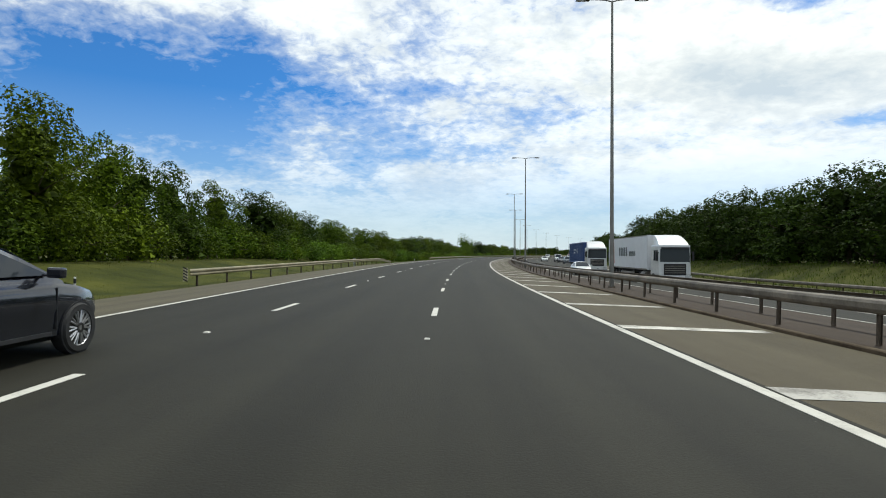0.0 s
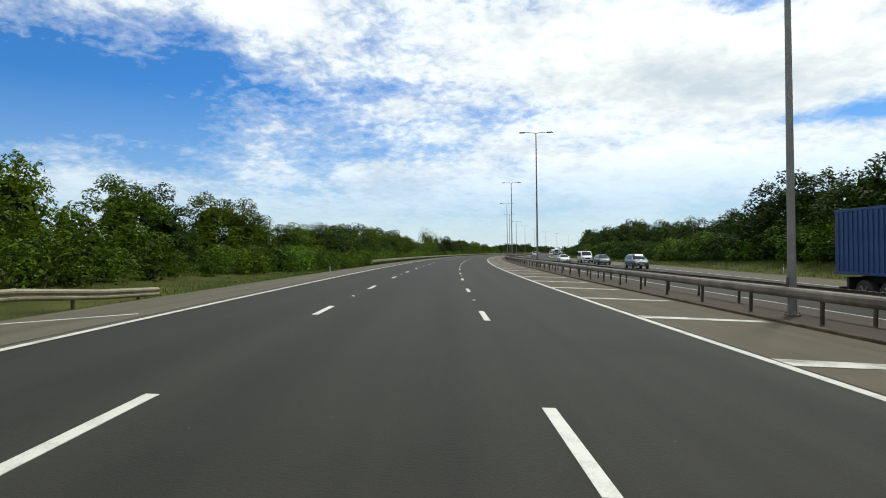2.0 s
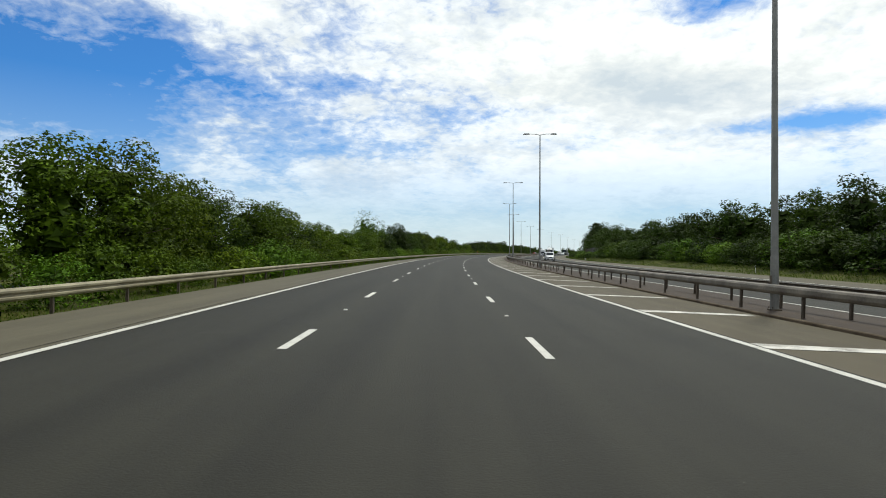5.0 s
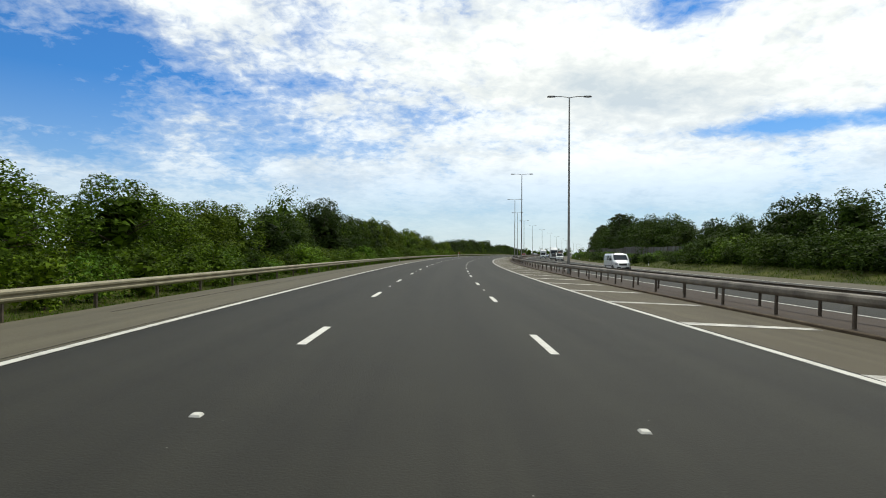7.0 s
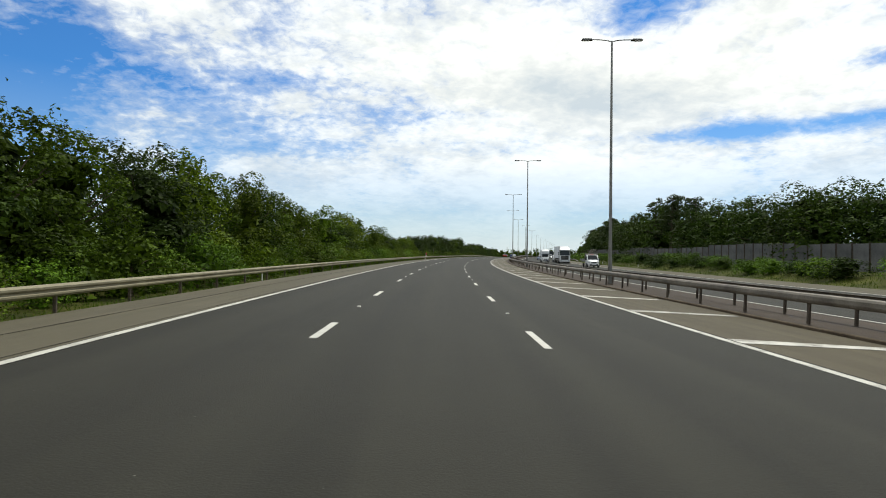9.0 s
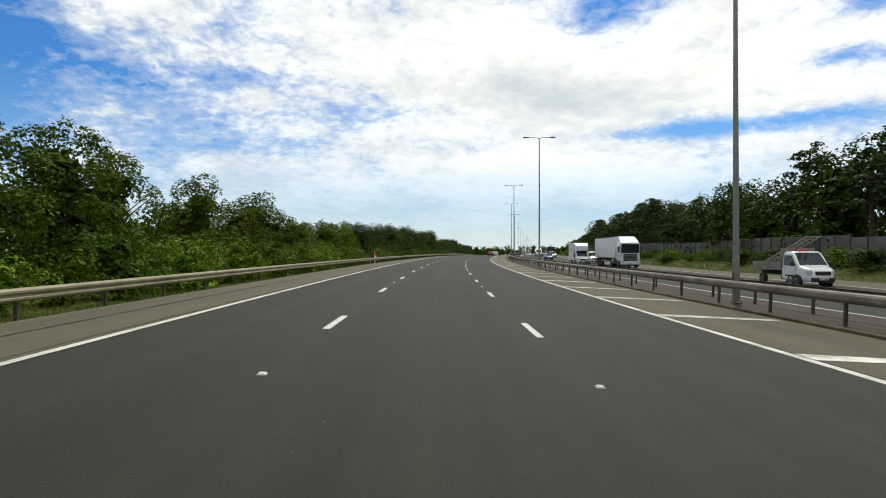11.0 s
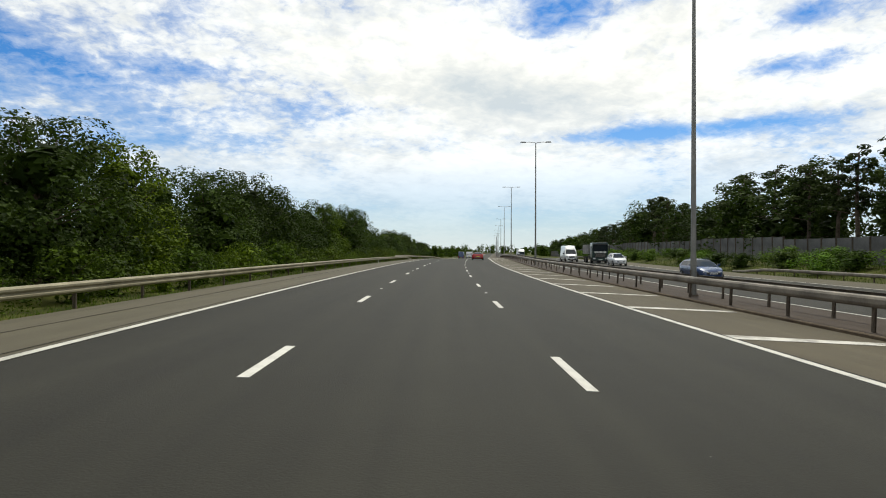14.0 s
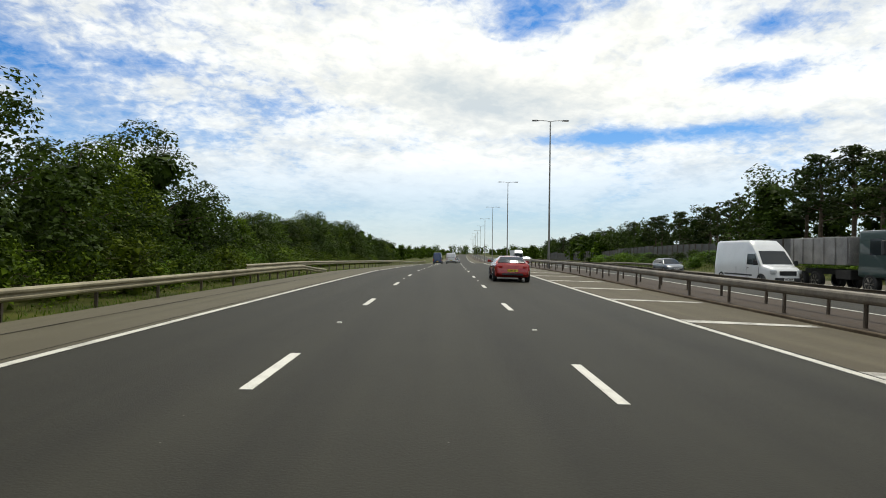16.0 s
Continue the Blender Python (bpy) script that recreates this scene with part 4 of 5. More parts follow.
def car(name, label, paint_mat, deck, wide, low, roof, half_roof=0.58, axle=(1.32, -1.3), r=0.32, spokes=5, tail=True, rails=False, soft=False):
    """A car from its side profile: deck is the line of bonnet, waist and boot, roof the line of the glasshouse."""
    thing = tagged(new(name), label, "car", "vehicles on the motorway")
    y0, y1 = deck[0][0], deck[-1][0]
    ys = sorted({round(y, 3) for y in list(np.linspace(y0, y1, 30)) + [p[0] for p in deck]})
    bm = bmesh.new()
    rings = []
    for y in ys:
        w, zt, zl = curve_at(wide, y), curve_at(deck, y), curve_at(low, y)
        m = zl + (zt - zl) * 0.55
        rings.append(mirror_ring([(0, zl), (w * 0.85, zl), (w * 0.97, zl + 0.07), (w * 0.985, m - 0.06), (w, m), (w * 0.985, zt - 0.10), (w * 0.94, zt - 0.03), (w * 0.8, zt), (w * 0.4, zt + 0.015), (0, zt + 0.02)], y))
    loft(bm, rings)
    bmesh.ops.recalc_face_normals(bm, faces=bm.faces)
    part("body", bm, paint_mat, thing, smooth=True)
    g0, g1 = roof[0][0], roof[-1][0]
    gs = sorted({round(y, 3) for y in list(np.linspace(g0, g1, 18)) + [p[0] for p in roof]})
    wb = max(p[1] for p in wide) * 0.93
    top = max(p[1] for p in roof)

    def section(y, grow):
        z, zb = curve_at(roof, y), curve_at(deck, y) - 0.03
        f = max(0.0, min(1.0, (z - zb) / (top - zb)))
        wt = wb + (half_roof - wb) * f
        z = max(z, zb + 0.02)
        return [(0, zb), (wb, zb), (wt + grow, z - 0.07 * f + grow), (wt * 0.86, z - 0.015 * f + grow), (0, z + 0.01 + grow)], wt, z

    hs = [y for y in gs if curve_at(roof, y) > top - 0.10]
    bm = bmesh.new()
    loft(bm, [mirror_ring(section(y, 0.0)[0], y) for y in gs])
    bmesh.ops.recalc_face_normals(bm, faces=bm.faces)
    part("roof", bm, paint_mat, thing, smooth=True)
    # the screens follow the slope of the cabin and lie just proud of it
    for pane, rows_at in (("windscreen", [y for y in gs if y >= hs[-1] - 0.02]), ("rear_window", [y for y in gs if y <= hs[0] + 0.02])):
        bm = bmesh.new()
        rows = []
        for y in rows_at:
            sec, wt, z = section(y, 0.0)
            lift = max(0.0, min(1.0, (z - curve_at(deck, y)) / (top - curve_at(deck, y))))
            rows.append([bm.verts.new((x * wt, y, z + 0.02 - 0.025 * lift * x * x)) for x in (-0.88, -0.5, 0.0, 0.5, 0.88)])
        for a, b in zip(rows, rows[1:]):
            for n in range(4):
                bm.faces.new((a[n], a[n + 1], b[n + 1], b[n]))
        bmesh.ops.recalc_face_normals(bm, faces=bm.faces)
        bmesh.ops.solidify(bm, geom=list(bm.faces), thickness=0.012)
        part(pane, bm, GLASS, thing, "dark tinted glass", smooth=True)
    zb0 = curve_at(deck, 0.0)
    ym = (hs[0] + hs[-1]) / 2 - 0.05

    def side_x(z):
        return wb + (half_roof - wb) * max(0.0, z - zb0) / (top - zb0) + 0.012

    for k in (-1, 1):
        z0, z1 = zb0 + 0.05, top - 0.15
        spans = [(ym + 0.04, g1 - 0.27, hs[-1] - 0.10, ym + 0.04)]
        if not soft:
            spans.append((hs[0] - 0.02, ym - 0.04, ym - 0.04, hs[0] + 0.14))
        for b0, b1, t1, t0 in spans:
            q = [(k * side_x(z0), b0, z0), (k * side_x(z0), b1, z0), (k * side_x(z1), t1, z1), (k * side_x(z1), t0, z1)]
            quad_panel("side_window", q if k > 0 else q[::-1], 0.01, GLASS, thing, "dark tinted side window")
        bm = bmesh.new()
        mz = curve_at(deck, g1 - 0.35) + 0.06
        box(bm, (0.20, 0.10, 0.13), (k * (wb + 0.16), g1 - 0.38, mz + 0.04), (0, 0, 0), 0.03)
        tube(bm, (k * wb * 0.95, g1 - 0.38, mz), (k * (wb + 0.1), g1 - 0.38, mz + 0.02), 0.02, 0.02, 6)
        part("wing_mirror", bm, paint_mat, thing)
        # lamps
        zf, wf = curve_at(deck, y1 - 0.16), curve_at(wide, y1 - 0.16)
        bm = bmesh.new()
        box(bm, (0.34, 0.16, 0.13), (k * (wf - 0.20), y1 - 0.13, zf - 0.13), (0, 0, -k * 22), 0.03)
        part("headlight", bm, LAMP_CLEAR, thing)
        zr, wr = curve_at(deck, y0 + 0.12), curve_at(wide, y0 + 0.12)
        bm = bmesh.new()
        box(bm, (0.34, 0.10, 0.14), (k * (wr - 0.18), y0 + 0.075, zr - 0.14), (0, 0, k * 14), 0.03)
        part("tail_light", bm, LAMP_RED, thing)
        bm = bmesh.new()
        wm = max(p[1] for p in wide)
        box(bm, (0.02, 0.16, 0.03), (k * (wm + 0.002), -0.25, curve_at(deck, 0) - 0.16), (0, 0, 0), 0.006)
        part("door_handle", bm, paint_mat, thing)
        bm = bmesh.new()
        box(bm, (0.012, 1.6, 0.05), (k * (wm - 0.012), 0.0, curve_at(low, 0) + 0.10), (0, 0, 0), 0.004)
        part("sill_trim", bm, PLASTIC, thing)
        zd, zs = curve_at(deck, 0) - 0.1, curve_at(low, 0) + 0.14
        for yy in (0.88, -0.12, -1.0):
            bm = bmesh.new()
            box(bm, (0.02, 0.006, zd - zs), (k * (curve_at(wide, yy) - 0.009), yy, (zd + zs) / 2))
            part("door_seam", bm, PLASTIC, thing)
        if rails:
            bm = bmesh.new()
            tube(bm, (k * (half_roof - 0.02), hs[0] + 0.1, top + 0.05), (k * (half_roof - 0.02), hs[-1] - 0.2, top + 0.05), 0.018, 0.018, 6)
            for yy in (hs[0] + 0.15, hs[-1] - 0.25):
                tube(bm, (k * (half_roof - 0.02), yy, top - 0.05), (k * (half_roof - 0.02), yy, top + 0.05), 0.015, 0.015, 6)
            part("roof_rail", bm, PLASTIC, thing)
    zl = curve_at(low, y1)
    bm = bmesh.new()
    box(bm, (0.95, 0.06, 0.15), (0, y1 - 0.02, zl + 0.19), (0, 0, 0), 0.02)
    part("grille", bm, PLASTIC, thing)
    bm = bmesh.new()
    box(bm, (1.05, 0.08, 0.10), (0, y0 + 0.02, curve_at(low, y0) + 0.02), (0, 0, 0), 0.02)
    part("rear_diffuser", bm, PLASTIC, thing)
    plate(thing, y1 + 0.02, zl + 0.20, 1, PLATE_W)
    plate(thing, y0 - 0.025, curve_at(low, y0) + 0.20, -1, PLATE_Y)
    wm = max(p[1] for p in wide)
    arches(thing, [(k * (curve_at(wide, y) + 0.0), y) for k in (-1, 1) for y in axle], r, wm)
    for k in (-1, 1):
        for y in axle:
            wheel(thing, k * (curve_at(wide, y) - 0.075), y, r, 0.21, k, spokes)
    return thing


HATCH = dict(
    deck=[(-2.12, 0.62), (-2.08, 0.86), (-1.95, 0.98), (-1.4, 1.00), (0.9, 0.97), (1.3, 0.92), (1.75, 0.82), (2.0, 0.70), (2.1, 0.58), (2.14, 0.48)],
    wide=[(-2.12, 0.62), (-2.0, 0.78), (-1.5, 0.88), (0.0, 0.90), (1.4, 0.89), (1.85, 0.78), (2.14, 0.55)],
    low=[(-2.12, 0.40), (-1.9, 0.24), (1.85, 0.20), (2.14, 0.30)],
    roof=[(-2.0, 0.98), (-1.85, 1.20), (-1.6, 1.40), (-1.0, 1.47), (-0.2, 1.48), (0.2, 1.43), (0.5, 1.30), (1.08, 0.96)])
SALOON = dict(
    deck=[(-2.3, 0.60), (-2.26, 0.85), (-2.1, 0.95), (-1.5, 0.97), (0.9, 0.94), (1.3, 0.90), (1.85, 0.80), (2.15, 0.66), (2.28, 0.5)],
    wide=[(-2.3, 0.60), (-2.1, 0.80), (-1.5, 0.89), (0.0, 0.91), (1.4, 0.89), (1.95, 0.78), (2.28, 0.55)],
    low=[(-2.3, 0.42), (-2.0, 0.24), (1.95, 0.20), (2.28, 0.30)],
    roof=[(-1.75, 0.96), (-1.2, 1.28), (-0.8, 1.40), (-0.2, 1.43), (0.25, 1.38), (0.6, 1.24), (1.12, 0.93)])
SUV = dict(
    deck=[(-2.2, 0.70), (-2.16, 0.98), (-2.05, 1.08), (-1.4, 1.10), (0.9, 1.08), (1.3, 1.05), (1.8, 0.96), (2.1, 0.82), (2.2, 0.6)],
    wide=[(-2.2, 0.68), (-2.05, 0.82), (-1.5, 0.91), (0.0, 0.92), (1.4, 0.91), (1.9, 0.82), (2.2, 0.62)],
    low=[(-2.2, 0.48), (-1.95, 0.32), (1.9, 0.28), (2.2, 0.36)],
    roof=[(-2.12, 1.08), (-2.05, 1.38), (-1.95, 1.58), (-1.7, 1.65), (-0.8, 1.68), (0.1, 1.67), (0.35, 1.60), (0.6, 1.44), (1.08, 1.07)])
ROADSTER = dict(
    deck=[(-2.1, 0.56), (-2.06, 0.80), (-1.95, 0.90), (-1.3, 0.93), (-0.4, 0.90), (0.5, 0.89), (1.2, 0.86), (1.75, 0.76), (2.05, 0.62), (2.14, 0.48)],
    wide=[(-2.1, 0.76), (-1.95, 0.86), (-1.4, 0.91), (-0.9, 0.88), (0.2, 0.86), (1.3, 0.89), (1.8, 0.80), (2.14, 0.55)],
    low=[(-2.1, 0.36), (-1.85, 0.20), (1.85, 0.17), (2.14, 0.26)],
    roof=[(-1.55, 0.93), (-1.25, 1.10), (-0.95, 1.22), (-0.55, 1.28), (-0.15, 1.28), (0.1, 1.20), (0.55, 0.90)])


def at(thing, s, u, oncoming):
    thing.matrix_basis = placed(s, u, 0.004, 180 if oncoming else 0)
    return thing


at(car("hatchback", "dark blue-black hatchback with many-spoked silver wheels in the inside lane", BLACK_P, **HATCH, spokes=10, r=0.33), 7.9, -4.1, False)
at(car("roadster", "glossy red two-seat roadster with its roof up and a yellow plate", RED_P, **ROADSTER, half_roof=0.55, r=0.335, soft=True), 535.2, 3.0, False)
at(car("saloon_car", "white saloon car with dark windows beside a lorry", WHITE_P, **SALOON), 66.0, 14.7, True)
at(car("saloon_car", "white saloon car on the opposite carriageway", WHITE_P, **SALOON), 167.5, 18.2, True)
at(car("hatchback", "dark grey-blue hatchback on the opposite carriageway", GREY_P, **HATCH), 153.0, 21.8, True)
at(car("suv_car", "grey-blue sport utility car on the opposite carriageway", GREY_P, **SUV, r=0.36), 134.5, 21.8, True)
at(car("estate_car", "blue estate car with roof rails on the opposite carriageway", BLUE_P, **HATCH, rails=True), 483.6, 18.3, True)
at(car("suv_car", "white boxy sport utility car with roof rails, oncoming", WHITE_P, **SUV, r=0.35, rails=True), 521.0, 21.8, True)
at(car("hatchback", "dark grey hatchback behind a large white van", GREY_P, **HATCH), 560.0, 20.6, True)
at(car("saloon_car", "silver car far ahead in the middle lane", SILVER_P, **HATCH), 672.0, 0.3, False)
at(car("saloon_car", "white car far off on the opposite carriageway", WHITE_P, **SALOON), 622.0, 14.5, True)


def van(name, label, mat, length=5.2, height=2.0, wide=1.95, rear_glass=True, side_glass=0, nose=0.95, r=0.34, beacon=False):
    """A panel van with a sloping screen and short bonnet."""
    thing = tagged(new(name), label, "van", "vehicles on the motorway")
    y0, y1, h, w = -length / 2, length / 2, height, wide / 2
    belt = 1.22
    brow = min(h - 0.08, 2.02)
    ys0 = y1 - nose - 0.70
    yr = ys0 - 0.28 - (h - 2.0) * 0.9
    top = [(y0, h - 0.16), (y0 + 0.08, h - 0.05), (y0 + 0.4, h), (yr - 0.5, h), (yr, h - 0.03), ((yr + ys0) / 2, (h + brow) / 2 + 0.03), (ys0, brow), (y1 - nose + 0.02, belt), (y1 - 0.35, belt - 0.15), (y1 - 0.10, belt - 0.34), (y1, 0.62)]
    wid = [(y0, w - 0.06), (y0 + 0.15, w), (y1 - 1.5, w), (y1 - 0.9, w - 0.05), (y1 - 0.45, w - 0.15), (y1 - 0.15, w - 0.30), (y1, w - 0.5)]
    ys = sorted({round(v, 3) for v in list(np.linspace(y0, y1, 26)) + [p[0] for p in top]})
    bm = bmesh.new()
    rings = []
    for y in ys:
        zt, ww = curve_at(top, y), curve_at(wid, y)
        zl = 0.28 if y > y0 + 0.3 else 0.36
        tum = ww - 0.13 * max(0, zt - 1.1) / 1.0 * 0.8
        m = min(1.05, zt - 0.2)
        rings.append(mirror_ring([(0, zl), (ww * 0.9, zl), (ww, zl + 0.1), (ww + 0.008, m - 0.3), (ww, m), (tum, zt - 0.15), (tum * 0.975, zt - 0.07), (tum * 0.90, zt - 0.015), (tum * 0.5, zt), (0, zt + 0.004)], y))
    loft(bm, rings)
    bmesh.ops.recalc_face_normals(bm, faces=bm.faces)
    part("body", bm, mat, thing, smooth=True)
    ya, yb = ys0 + 0.02, y1 - nose - 0.02
    za, zb = curve_at(top, ya) + 0.014, curve_at(top, yb) + 0.014
    quad_panel("windscreen", [(-w * 0.82, yb, zb), (w * 0.82, yb, zb), (w * 0.72, ya, za), (-w * 0.72, ya, za)], 0.012, GLASS, thing, "dark windscreen")
    for k in (-1, 1):
        zt = min(h - 0.22, belt + 0.62)
        xx = lambda z: k * (w - 0.13 * max(0, z - 1.05) * 0.8 * (1.0 if h < 2.2 else 0.7) + 0.004)
        spans = [(ya - 0.75, yb - 0.18)] + [(ya - 0.85 - 1.25 * (i + 1), ya - 0.85 - 1.25 * i) for i in range(side_glass)]
        for i, (a, b) in enumerate(spans):
            cut = 0.45 if i == 0 else 0.0
            q = [(xx(belt), a, belt), (xx(belt), b, belt), (xx(zt), b - cut, zt), (xx(zt), a, zt)]
            quad_panel("side_window", q if k > 0 else q[::-1], 0.01, GLASS, thing, "dark side window")
        bm = bmesh.new()
        box(bm, (0.2, 0.12, 0.28), (k * (w + 0.14), yb - 0.25, belt + 0.12), (0, 0, 0), 0.03)
        tube(bm, (k * (w - 0.05), yb - 0.25, belt + 0.05), (k * (w + 0.1), yb - 0.25, belt + 0.08), 0.02, 0.02, 6)
        part("wing_mirror", bm, PLASTIC, thing)
        bm = bmesh.new()
        box(bm, (0.34, 0.14, 0.24), (k * (w - 0.30), y1 - 0.20, 0.86), (0, 0, -k * 40), 0.05)
        part("headlight", bm, LAMP_CLEAR, thing)
        bm = bmesh.new()
        box(bm, (0.12, 0.05, 0.5), (k * (w - 0.16), y0 - 0.005, 1.0), (0, 0, 0), 0.02)
        part("tail_light", bm, LAMP_RED, thing)
        bm = bmesh.new()
        box(bm, (0.014, length * 0.5, 0.09), (k * (w + 0.004), -0.2, 0.62), (0, 0, 0), 0.005)
        part("side_moulding", bm, PLASTIC, thing)
        for yy in [v for v in (yb - 0.12, ya - 0.78, ya - 2.0) if v > y0 + 0.5]:
            bm = bmesh.new()
            box(bm, (0.012, 0.014, 0.66), (k * (w + 0.003), yy, 0.76))
            part("door_seam", bm, PLASTIC, thing)
        bm = bmesh.new()
        box(bm, (0.02, 0.16, 0.04), (k * (w + 0.006), ya - 0.62, 1.06), (0, 0, 0), 0.008)
        part("door_handle", bm, PLASTIC, thing)
        if rear_glass:
            quad_panel("rear_window", [(k * 0.06, y0 - 0.004, belt + 0.05), (k * 0.06, y0 + 0.02, min(h - 0.2, 1.8)), (k * (w - 0.22), y0 + 0.02, min(h - 0.2, 1.8)), (k * (w - 0.18), y0 - 0.004, belt + 0.05)][:: k], 0.012, GLASS, thing, "dark rear window")
    bm = bmesh.new()
    box(bm, (wide * 0.44, 0.10, 0.24), (0, y1 - 0.03, 0.80), (0, 0, 0), 0.03)
    part("grille", bm, PLASTIC, thing)
    bm = bmesh.new()
    box(bm, (wide * 0.66, 0.22, 0.26), (0, y1 - 0.06, 0.42), (0, 0, 0), 0.07)
    part("front_bumper", bm, PLASTIC, thing)
    bm = bmesh.new()
    box(bm, (wide * 0.95, 0.14, 0.18), (0, y0 - 0.02, 0.45), (0, 0, 0), 0.03)
    part("rear_bumper", bm, PLASTIC, thing)
    plate(thing, y1 + 0.065, 0.46, 1, PLATE_W)
    plate(thing, y0 - 0.10, 0.70, -1, PLATE_Y)
    ax = (y1 - 0.95, y0 + 1.05)
    arches(thing, [(k * (w - 0.01), y) for k in (-1, 1) for y in ax], r, w)
    for k in (-1, 1):
        for y in ax:
            wheel(thing, k * (w - 0.08), y, r, 0.22, k, 5, STEEL)
    if beacon:
        bm = bmesh.new()
        box(bm, (0.5, 0.16, 0.10), (0, ya - 0.5, h + 0.06), (0, 0, 0), 0.03)
        part("beacon_bar", bm, SIGN_RED, thing, "red beacon bar")
    return thing


at(van("minibus", "white minibus with dark side windows on the opposite carriageway", WHITE_P, 5.1, 2.0, 1.95, True, 2), 167.0, 21.8, True)
at(van("minibus", "white people carrier with dark rear side windows", WHITE_P, 5.1, 1.95, 1.92, True, 2), 289.0, 18.3, True)
at(van("panel_van", "small white panel van on the opposite carriageway", WHITE_P, 4.9, 1.95, 1.9, False), 445.2, 21.8, True)
at(van("panel_van", "large white high-roofed panel van, oncoming", WHITE_P, 6.6, 2.65, 2.02, False, 0, 1.0, 0.36), 539.2, 18.2, True)
at(van("panel_van", "small white van far ahead with a patterned rear", WHITE_P, 4.8, 2.1, 1.9, True), 617.8, -0.5, False)
at(van("panel_van", "tall blue van far ahead in the inside lane", BLUE_P, 6.0, 2.7, 2.0, False), 640.0, -3.9, False)


def lorry_cab(thing, y, mat, deflector=True):
    """A flat-fronted tractor cab whose front stands at y."""
    bm = bmesh.new()
    box(bm, (2.44, 2.1, 2.35), (0, y - 1.08, 2.0), (0, 0, 0), 0.12, 0.97)
    cab = part("cab", bm, mat, thing)
    quad_panel("windscreen", [(-1.12, y - 0.012, 1.86), (1.12, y - 0.012, 1.86), (1.08, y - 0.03, 2.86), (-1.08, y - 0.03, 2.86)], 0.02, GLASS, cab, "dark windscreen")
    bm = bmesh.new()
    box(bm, (2.1, 0.10, 0.14), (0, y + 0.06, 2.92), (12, 0, 0), 0.03)
    part("sun_visor", bm, PLASTIC, cab)
    bm = bmesh.new()
    box(bm, (1.66, 0.05, 0.86), (0, y - 0.01, 1.30), (0, 0, 0), 0.05)
    part("grille", bm, PLASTIC, cab)
    for i in range(4):
        bm = bmesh.new()
        box(bm, (1.5, 0.03, 0.045), (0, y + 0.025, 1.03 + 0.17 * i), (0, 0, 0), 0.012)
        part("grille_bar", bm, STEEL, cab)
    bm = bmesh.new()
    box(bm, (2.3, 0.24, 0.22), (0, y - 0.06, 0.36), (0, 0, 0), 0.05)
    part("skirt", bm, PLASTIC, cab)
    bm = bmesh.new()
    box(bm, (2.46, 0.3, 0.42), (0, y - 0.08, 0.62), (0, 0, 0), 0.07)
    part("bumper", bm, mat, cab)
    for k in (-1, 1):
        bm = bmesh.new()
        box(bm, (0.42, 0.06, 0.2), (k * 0.92, y + 0.06, 0.72), (0, 0, -k * 8), 0.03)
        part("headlight", bm, LAMP_CLEAR, cab)
        q = [(k * 1.222, y - 1.25, 1.95), (k * 1.222, y - 0.22, 1.95), (k * 1.20, y - 0.35, 2.75), (k * 1.20, y - 1.25, 2.75)]
        quad_panel("side_window", q if k > 0 else q[::-1], 0.012, GLASS, cab, "dark side window")
        bm = bmesh.new()
        box(bm, (0.12, 0.22, 0.7), (k * 1.40, y - 0.1, 2.3), (0, 0, 0), 0.04)
        tube(bm, (k * 1.18, y - 0.15, 2.6), (k * 1.38, y - 0.1, 2.55), 0.03, 0.03, 6)
        part("wing_mirror", bm, PLASTIC, cab)
    if deflector:
        bm = bmesh.new()
        loft(bm, [mirror_ring([(0, 3.1), (1.16 - 0.05 * i, 3.1), (1.1 - 0.05 * i, 3.12 + z), (0, 3.15 + z)], y - d) for i, (d, z) in enumerate(((0.25, 0.06), (0.9, 0.45), (1.5, 0.72), (2.05, 0.84)))])
        bmesh.ops.recalc_face_normals(bm, faces=bm.faces)
        part("wind_deflector", bm, mat, thing)
    plate(thing, y + 0.085, 0.55, 1, PLATE_W)


